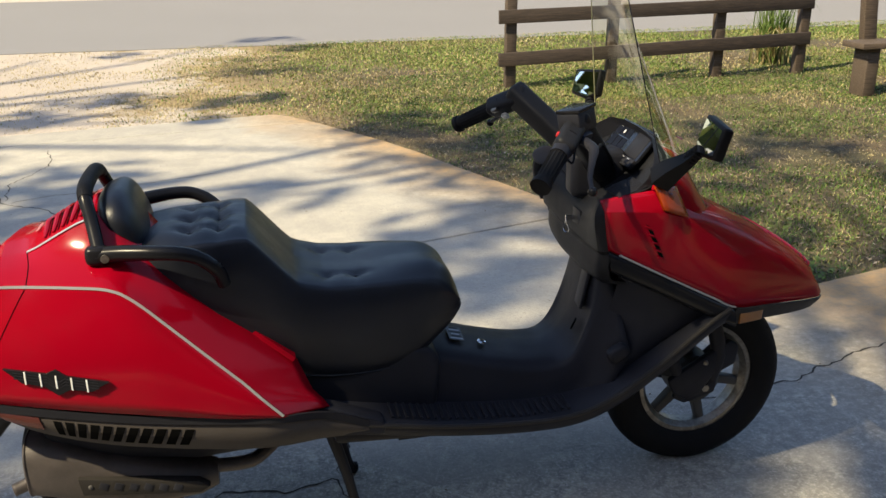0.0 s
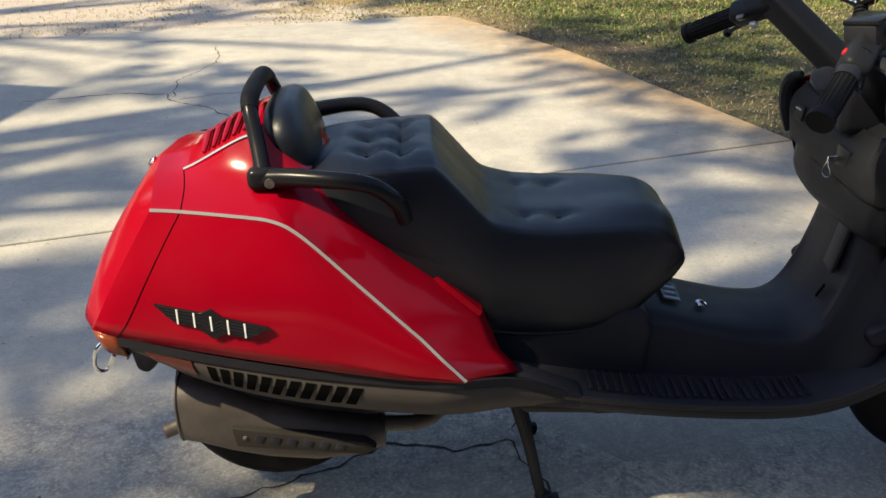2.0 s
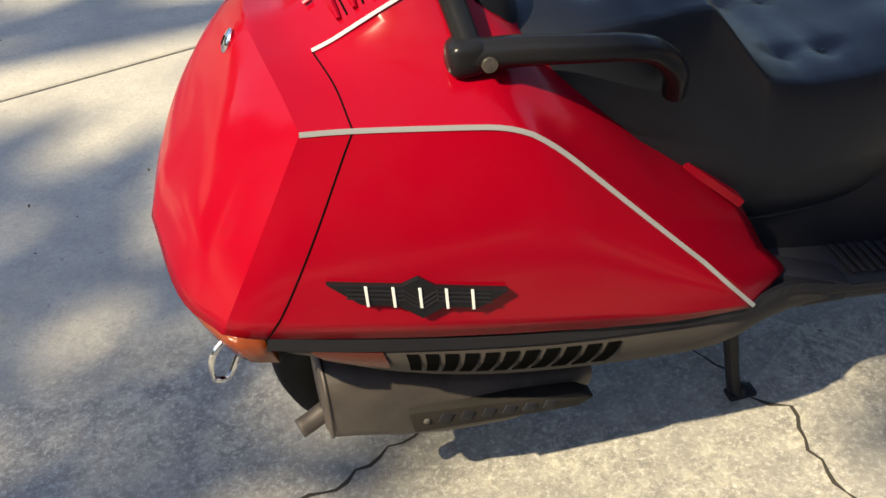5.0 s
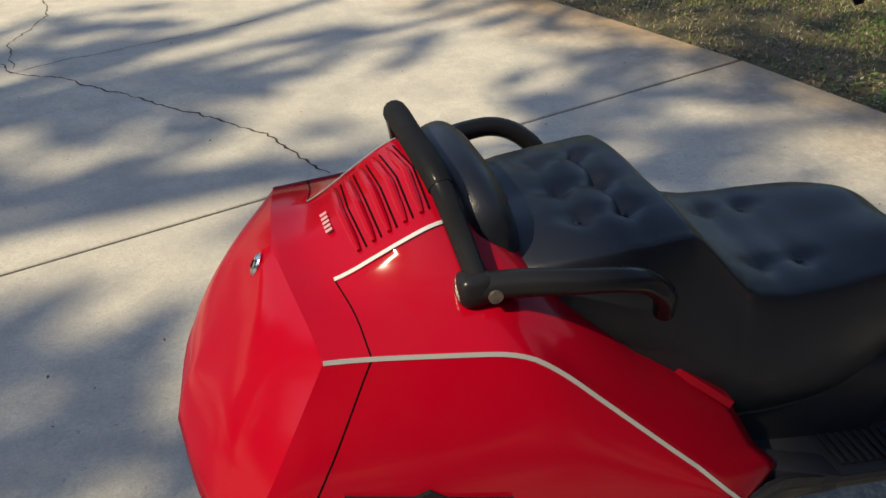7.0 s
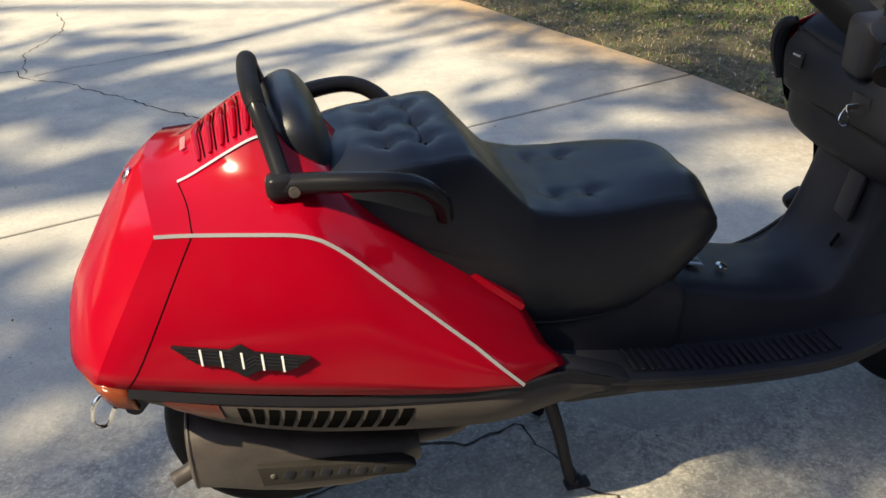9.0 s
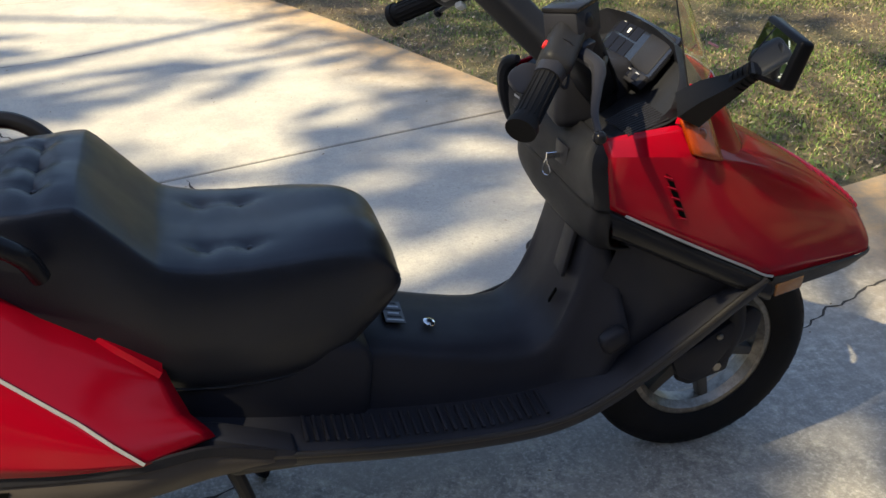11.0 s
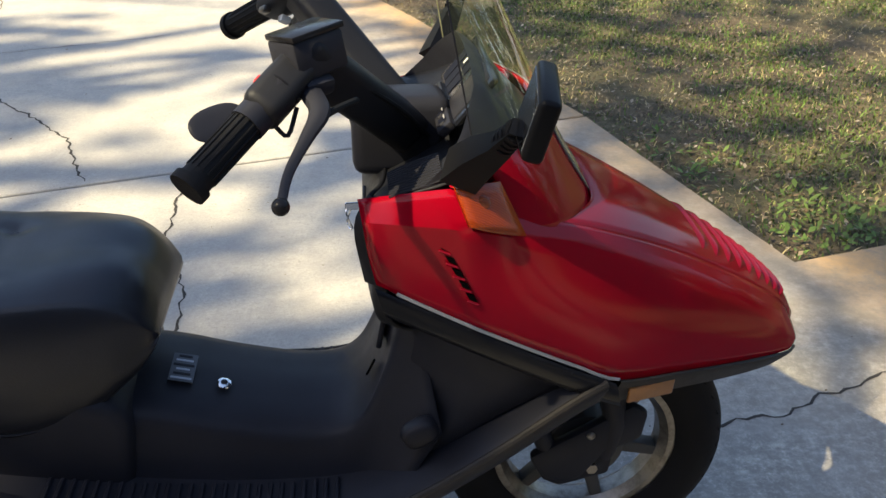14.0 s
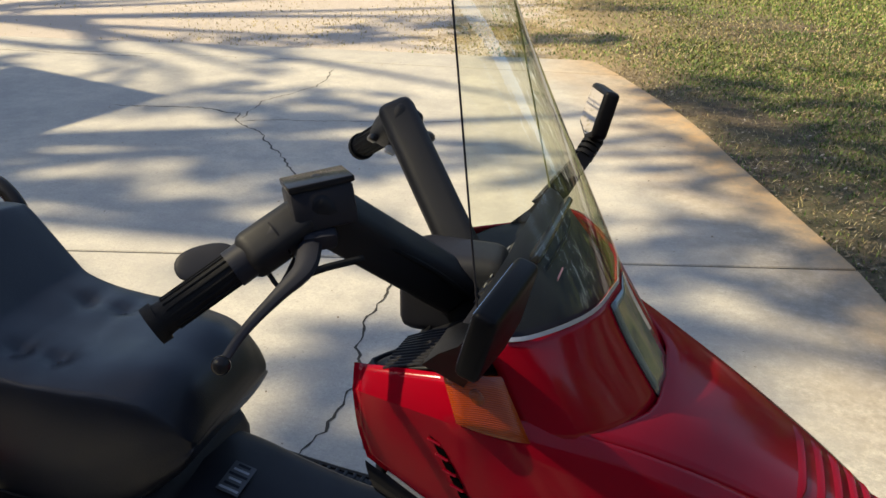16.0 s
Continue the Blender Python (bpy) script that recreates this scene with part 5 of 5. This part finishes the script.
fence()
bench = thing("bench", "grey weathered wooden bench on the lawn", "bench", (4.85, 4.95, 0))
part("seat_plank", block(0.75, 0.30, 0.05, Matrix.Translation((0.30, 0, 0.43)), 0.008), WOOD, bench)
part("support", block(0.12, 0.20, 0.42, Matrix.Translation((0.08, 0, 0.195)), 0.01), WOOD, bench)
part("support", block(0.12, 0.20, 0.42, Matrix.Translation((0.58, 0, 0.195)), 0.01), WOOD, bench)
part("back_post", block(0.13, 0.08, 1.0, Matrix.Translation((0.16, 0.17, 0.75)) @ pose(0, 0, 0, 0, -6, 0), 0.01), WOOD, bench)


def blades(name, n, area, height, width, material, label, category, seed, lean=0.5, keep=None):
    """Many thin bent blades in one mesh."""
    rng = np.random.default_rng(seed)
    x0, x1, y0, y1 = area
    p = np.stack([rng.uniform(x0, x1, n), rng.uniform(y0, y1, n)], 1)
    if keep is not None:
        p = p[keep(p, rng)]
    n = len(p)
    a = rng.uniform(0, math.tau, n)
    h = height * rng.uniform(0.35, 1.2, n)
    w = width * rng.uniform(0.6, 1.3, n)
    d = np.stack([np.cos(a), np.sin(a)], 1)
    s = np.stack([-d[:, 1], d[:, 0]], 1)
    b = h * lean * rng.uniform(0.2, 1.6, n)
    z0 = np.full(n, -0.022)
    v = np.zeros((n, 5, 3))
    v[:, 0, :2], v[:, 0, 2] = p + s * w[:, None] / 2, z0
    v[:, 1, :2], v[:, 1, 2] = p - s * w[:, None] / 2, z0
    mid = p + d * (b * 0.35)[:, None]
    v[:, 2, :2], v[:, 2, 2] = mid - s * w[:, None] * 0.4, z0 + h * 0.6
    v[:, 3, :2], v[:, 3, 2] = mid + s * w[:, None] * 0.4, z0 + h * 0.6
    v[:, 4, :2], v[:, 4, 2] = p + d * b[:, None], z0 + h
    i = np.arange(n)[:, None] * 5
    tris = np.concatenate([i + np.array([[0, 1, 2]]), i + np.array([[0, 2, 3]]), i + np.array([[3, 2, 4]])])
    return from_arrays(name, v.reshape(-1, 3), tris, material, "stuff", label, category)


def edge_dist(p):
    """How far a place lies on the lawn's side of the driveway's curved edge."""
    return 0.93 * (p[:, 0] - np.interp(p[:, 1], [q[1] for q in reversed(EDGE)], [q[0] for q in reversed(EDGE)]))


def off_drive(p):
    """True on the lawn side of the driveway's edges."""
    right = edge_dist(p) > 0.008
    beyond = p[:, 1] > 1.023 + (p[:, 0] - 1.667) * 0.2368
    far = p[:, 1] > 5.46 + (p[:, 0] + 0.2) * 0.13
    return (right & beyond) | far


def patchy(p, rng, scale, cut):
    v = np.array([noise.noise(Vector((q[0] * scale, q[1] * scale, 3.3))) for q in p])
    return v + rng.uniform(-0.35, 0.35, len(p)) > cut


blades("lawn_grass", 240000, (0.2, 7.5, 1.0, 7.2), 0.023, 0.0052, GRASS, "short green lawn grass with dry blades", "grass", 3, 0.8,
       lambda p, r: off_drive(p) & patchy(p, r, 1.3, -0.12) & (r.uniform(0, 1, len(p)) < np.clip(edge_dist(p) / 0.6, 0.35, 1)) & (r.uniform(0, 1, len(p)) < np.clip((p[:, 0] + 0.5) / 1.5, 0.05, 1)))
# far lawn, in the blade colour lightened to read as sunlit
blades("far_grass", 190000, (-3.0, 12.0, 5.3, 10.3), 0.024, 0.010, SUN_TONED_GRASS, "lawn grass towards the road, sunlight put into its colour", "grass", 4, 0.8,
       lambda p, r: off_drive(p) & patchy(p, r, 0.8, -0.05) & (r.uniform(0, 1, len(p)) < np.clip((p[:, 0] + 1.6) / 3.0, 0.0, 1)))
blades("dry_grass", 110000, (-6.0, 9.0, 4.6, 10.4), 0.020, 0.009, STRAW, "dry straw-coloured grass", "grass", 5, 1.0,
       lambda p, r: off_drive(p) & patchy(p, r, 1.1, 0.0) & (r.uniform(0, 1, len(p)) < np.clip((p[:, 0] + 4.5) / 4.0, 0.10, 0.9)))
blades("edge_straw", 16000, (0.2, 6.0, 1.0, 6.0), 0.020, 0.004, STRAW, "dry straw scattered in the lawn", "grass", 6, 1.6, lambda p, r: off_drive(p))


def flat_leaves(name, n, area, size, material, label, seed, keep, tilt=0.5, lift=0.004, base=-0.018):
    rng = np.random.default_rng(seed)
    x0, x1, y0, y1 = area
    p = np.stack([rng.uniform(x0, x1, n), rng.uniform(y0, y1, n)], 1)
    p = p[keep(p, rng)]
    n = len(p)
    a = rng.uniform(0, math.tau, n)
    l = size * rng.uniform(0.5, 1.3, n)
    w = l * rng.uniform(0.35, 0.65, n)
    d, s = np.stack([np.cos(a), np.sin(a)], 1), np.stack([-np.sin(a), np.cos(a)], 1)
    t = rng.uniform(-tilt, tilt, n)
    z = base + lift + rng.uniform(0, 0.020, n)
    v = np.zeros((n, 4, 3))
    for k, (u, c, hh) in enumerate(((-0.5, 0, 0), (0.05, 0.5, 0.25), (0.5, 0, 0.1), (0.05, -0.5, -0.05))):
        v[:, k, :2] = p + d * (u * l)[:, None] + s * (c * w)[:, None]
        v[:, k, 2] = z + np.abs(t) * l * (0.5 + u) + hh * w * 0.5
    quads = np.arange(n * 4).reshape(n, 4)
    return from_arrays(name, v.reshape(-1, 3), quads, material, "stuff", label, "leaves")


flat_leaves("leaf_litter", 42000, (0.0, 7.0, 1.0, 7.5), 0.021, LITTER, "fallen brown leaves in the lawn", 8, lambda p, r: off_drive(p))
edge_leaves = flat_leaves("edge_litter", 16000, (0.0, 3.0, 1.0, 5.6), 0.022, LITTER, "leaf litter along the driveway edge", 9,
                          lambda p, r: off_drive(p) & (edge_dist(p) < np.abs(r.normal(0, 0.34, len(p)))))
flat_leaves("broad_weeds", 9000, (1.2, 3.4, 1.02, 3.2), 0.030, WEED, "low broad-leaved green weeds at the lawn edge", 10,
            lambda p, r: off_drive(p) & (p[:, 1] + 0.5 * p[:, 0] < 2.35 + r.uniform(0, 0.7, len(p))) & patchy(p, r, 3.0, 0.05), 0.9, 0.012)
flat_leaves("driveway_debris", 420, (-3.0, 2.5, -1.5, 5.0), 0.012, LITTER, "small leaves and twigs lying on the concrete", 17, lambda p, r: ~off_drive(p), 0.3, 0.002, 0.0)

clump = thing("grass_clump", "tall ornamental grass clump with dry base", "plant", (5.2, 6.9, 0))
rng = random.Random(21)
for name, mat, n, hmin, hmax in (("green_foliage", WEED, 150, 0.35, 0.72), ("dry_foliage", STRAW, 170, 0.18, 0.42)):
    bm = bmesh.new()
    for i in range(n):
        a, l, h = rng.uniform(0, math.tau), rng.uniform(0.10, 0.40), rng.uniform(hmin, hmax)
        c = Vector((rng.gauss(0, 0.07), rng.gauss(0, 0.07), -0.02))
        d = Vector((math.cos(a), math.sin(a), 0))
        s = Vector((-d.y, d.x, 0)) * 0.008
        pts = cr([c, c + d * l * 0.25 + Vector((0, 0, h * 0.6)), c + d * l * 0.65 + Vector((0, 0, h)), c + d * l * 1.1 + Vector((0, 0, h * 0.86))], 2)
        prev = None
        for j, p in enumerate(pts):
            w = s * (1 - j / len(pts))
            pair = (bm.verts.new(p + w), bm.verts.new(p - w))
            if prev:
                bm.faces.new((prev[0], prev[1], pair[1], pair[0]))
            prev = pair
    part(name, bm, mat, clump, normals=False)


# ---- unseen trees and a shed, added to cast shade on the driveway ----
def tree(at, height, spread, leaves, seed, density=1.0, boughs=(), gaps=()):
    rnd = random.Random(seed)
    t = thing("tree", "unseen leafy tree, added to cast dappled shade on the driveway", "tree", at)
    part("trunk", tube([(0, 0, -0.1), (0.1, 0.05, height * 0.3), (0.0, 0.15, height * 0.6), (0.1, 0, height * 0.85)], [0.22, 0.16, 0.12, 0.05], 12, 4), BARK, t)
    hubs = []
    for i in range(11):
        a, r = math.tau * i / 11 + rnd.uniform(-0.3, 0.3), spread * rnd.uniform(0.45, 1.0)
        z = height * rnd.uniform(0.55, 0.95)
        end = Vector((r * math.cos(a), r * math.sin(a), z))
        part("limb", tube([(0, 0.1, height * rnd.uniform(0.35, 0.6)), end * 0.5 + Vector((0, 0, height * 0.3)), end], [0.10, 0.06, 0.02], 8, 3), BARK, t)
        hubs += [end, end * 0.65 + Vector((0, 0, height * 0.28)), end + Vector((rnd.uniform(-1, 1), rnd.uniform(-1, 1), rnd.uniform(-0.4, 0.6)))]
    rng = np.random.default_rng(seed)
    c = np.array([tuple(h) for h in hubs])[rng.integers(0, len(hubs), leaves)]
    twig = rng.normal(0, 1, (leaves // 14 + 1, 3)) * np.array([0.75, 0.75, 0.38]) * spread / 4
    pick = rng.integers(0, len(twig), leaves)
    p = c[pick % len(c)] * 0 + c[np.minimum(pick * 7 % len(c), len(c) - 1)] + twig[pick] + rng.normal(0, 0.16, (leaves, 3))
    u = rng.normal(0, 1, (leaves, 3))
    u /= np.linalg.norm(u, axis=1)[:, None]
    w = np.cross(u, rng.normal(0, 1, (leaves, 3)))
    w /= np.linalg.norm(w, axis=1)[:, None]
    l = rng.uniform(0.06, 0.14, leaves)[:, None] * density
    v = np.stack([p - u * l, p + w * l * 0.5, p + u * l, p - w * l * 0.5], 1)
    sets = [v]
    # extra unseen boughs, placed so their shade lands on chosen spots
    for bx, by, bz, br, count in boughs:
        tip = Vector((bx, by, bz)) - Vector(at)
        part("limb", tube([(0, 0.1, bz * 0.62), tip * 0.5 + Vector((0, 0, bz * 0.42)), tip], [0.08, 0.045, 0.012], 8, 3), BARK, t)
        p = np.array(tuple(tip)) + rng.normal(0, 1, (count, 3)) * np.array([br, br, 0.5 * br]) * 0.55
        u = rng.normal(0, 1, (count, 3))
        u /= np.linalg.norm(u, axis=1)[:, None]
        w = np.cross(u, rng.normal(0, 1, (count, 3)))
        w /= np.linalg.norm(w, axis=1)[:, None]
        l = rng.uniform(0.09, 0.19, count)[:, None]
        sets.append(np.stack([p - u * l, p + w * l * 0.5, p + u * l, p - w * l * 0.5], 1))
    v = np.concatenate(sets)
    # gaps in the crown that let a patch of sun through
    q = v.mean(axis=1) + np.array(at)
    foot = q[:, :2] + q[:, 2:] * np.array([[SUN_WAY.x, SUN_WAY.y]]) / -SUN_WAY.z
    keep = np.ones(len(v), bool)
    for gx, gy, gr in gaps:
        keep &= np.hypot(foot[:, 0] - gx, foot[:, 1] - gy) > gr
    v = v[keep]
    leaves = len(v)
    crown = from_arrays("crown", v.reshape(-1, 3), np.arange(leaves * 4).reshape(-1, 4), LEAF, "", "", "")
    crown.parent = t
    return t


# ground spots kept sunlit by leaving leaves out of the unseen crowns
SUN_GAPS = [(1.40, 0.06, 0.44), (-0.30, 0.02, 0.40), (-1.6, 4.9, 0.8), (-3.2, 4.3, 0.9), (-0.5, 4.7, 0.5)]
tree((-12.6, 2.4, 0), 15.0, 4.6, 420, 31, 1.9, gaps=SUN_GAPS)
tree((-10.6, -0.9, 0), 14.0, 4.2, 640, 32, 1.9, [(-9.2, -2.7, 9, 0.45, 36), (-8.94, -3.14, 9, 0.42, 50), (-6.84, 0.36, 9, 0.7, 80), (-6.3, 0.5, 9, 1.0, 110), (-6.5, 1.5, 9, 0.8, 90)], SUN_GAPS)
tree((-4.2, -3.4, 0), 14.0, 4.0, 950, 35, 1.9, [(-7.12, -3.02, 9, 0.42, 90), (-7.34, -3.29, 9, 0.36, 80), (-6.99, -3.16, 9, 0.30, 60), (-6.74, -1.04, 9, 0.55, 70), (-6.05, -0.9, 9, 0.7, 80), (-5.0, 0.2, 9, 1.0, 150)], SUN_GAPS)
tree((-11.8, -5.6, 0), 14.0, 4.0, 850, 38, 1.9, gaps=SUN_GAPS)
# unseen stand-in: the box is added only for its straight-edged shadow on the concrete
shed = thing("shed", "unseen brown shed, stand-in added to cast a hard-edged shadow", "shed", (-5.65, 2.15, 0), kind="structure")
part("wall", block(1.2, 1.15, 2.6, Matrix.Translation((0, 0, 1.28)) @ pose(0, 0, 0, 0, 0, -12), 0.02), SIDING, shed)
part("roof", block(1.5, 1.35, 0.10, Matrix.Translation((0, 0, 2.63)) @ pose(0, 0, 0, 0, 4, -12), 0.02), WOOD, shed)

# ---- unseen house behind the viewer and unseen woods round about, added for light ----
# unseen wall, door and roof, added to reflect in the scooter and bounce light
house = thing("house", "unseen brown house front, added for reflections and bounce light", "house", (2.0, -5.2, 0), kind="structure")
part("wall", block(22, 0.3, 3.2, Matrix.Translation((0, 0, 1.55)), 0), SIDING, house, smooth=0)
part("garage_door", block(4.8, 0.08, 2.2, Matrix.Translation((-2.6, 0.17, 1.08)), 0.02), TRIM, house)
part("roof", block(23, 2.6, 0.2, Matrix.Translation((0, -0.6, 3.5)) @ pose(0, 0, 0, 18, 0, 0), 0.02), BARK, house)


def woods(n, seed):
    """A ring of far leafy clumps, one mesh; unseen, added to block the horizon sky."""
    rng = np.random.default_rng(seed)
    a = rng.uniform(0, math.tau, n)
    r = rng.uniform(26, 44, n)
    c = np.stack([r * np.cos(a), 6 + r * np.sin(a), rng.uniform(0, 1, n) ** 0.8 * (9 + 4 * np.sin(a * 7) + 2 * np.sin(a * 17))], 1)
    u = rng.normal(0, 1, (n, 3))
    u /= np.linalg.norm(u, axis=1)[:, None]
    w = np.cross(u, rng.normal(0, 1, (n, 3)))
    w /= np.linalg.norm(w, axis=1)[:, None]
    s = rng.uniform(0.4, 1.1, n)[:, None]
    v = np.stack([c - u * s, c + w * s * 0.7, c + u * s, c - w * s * 0.7], 1)
    return from_arrays("far_woods", v.reshape(-1, 3), np.arange(n * 4).reshape(-1, 4), LEAF, "stuff", "unseen ring of green leaf clumps, added to block the low sky", "woods")


woods(14000, 77)
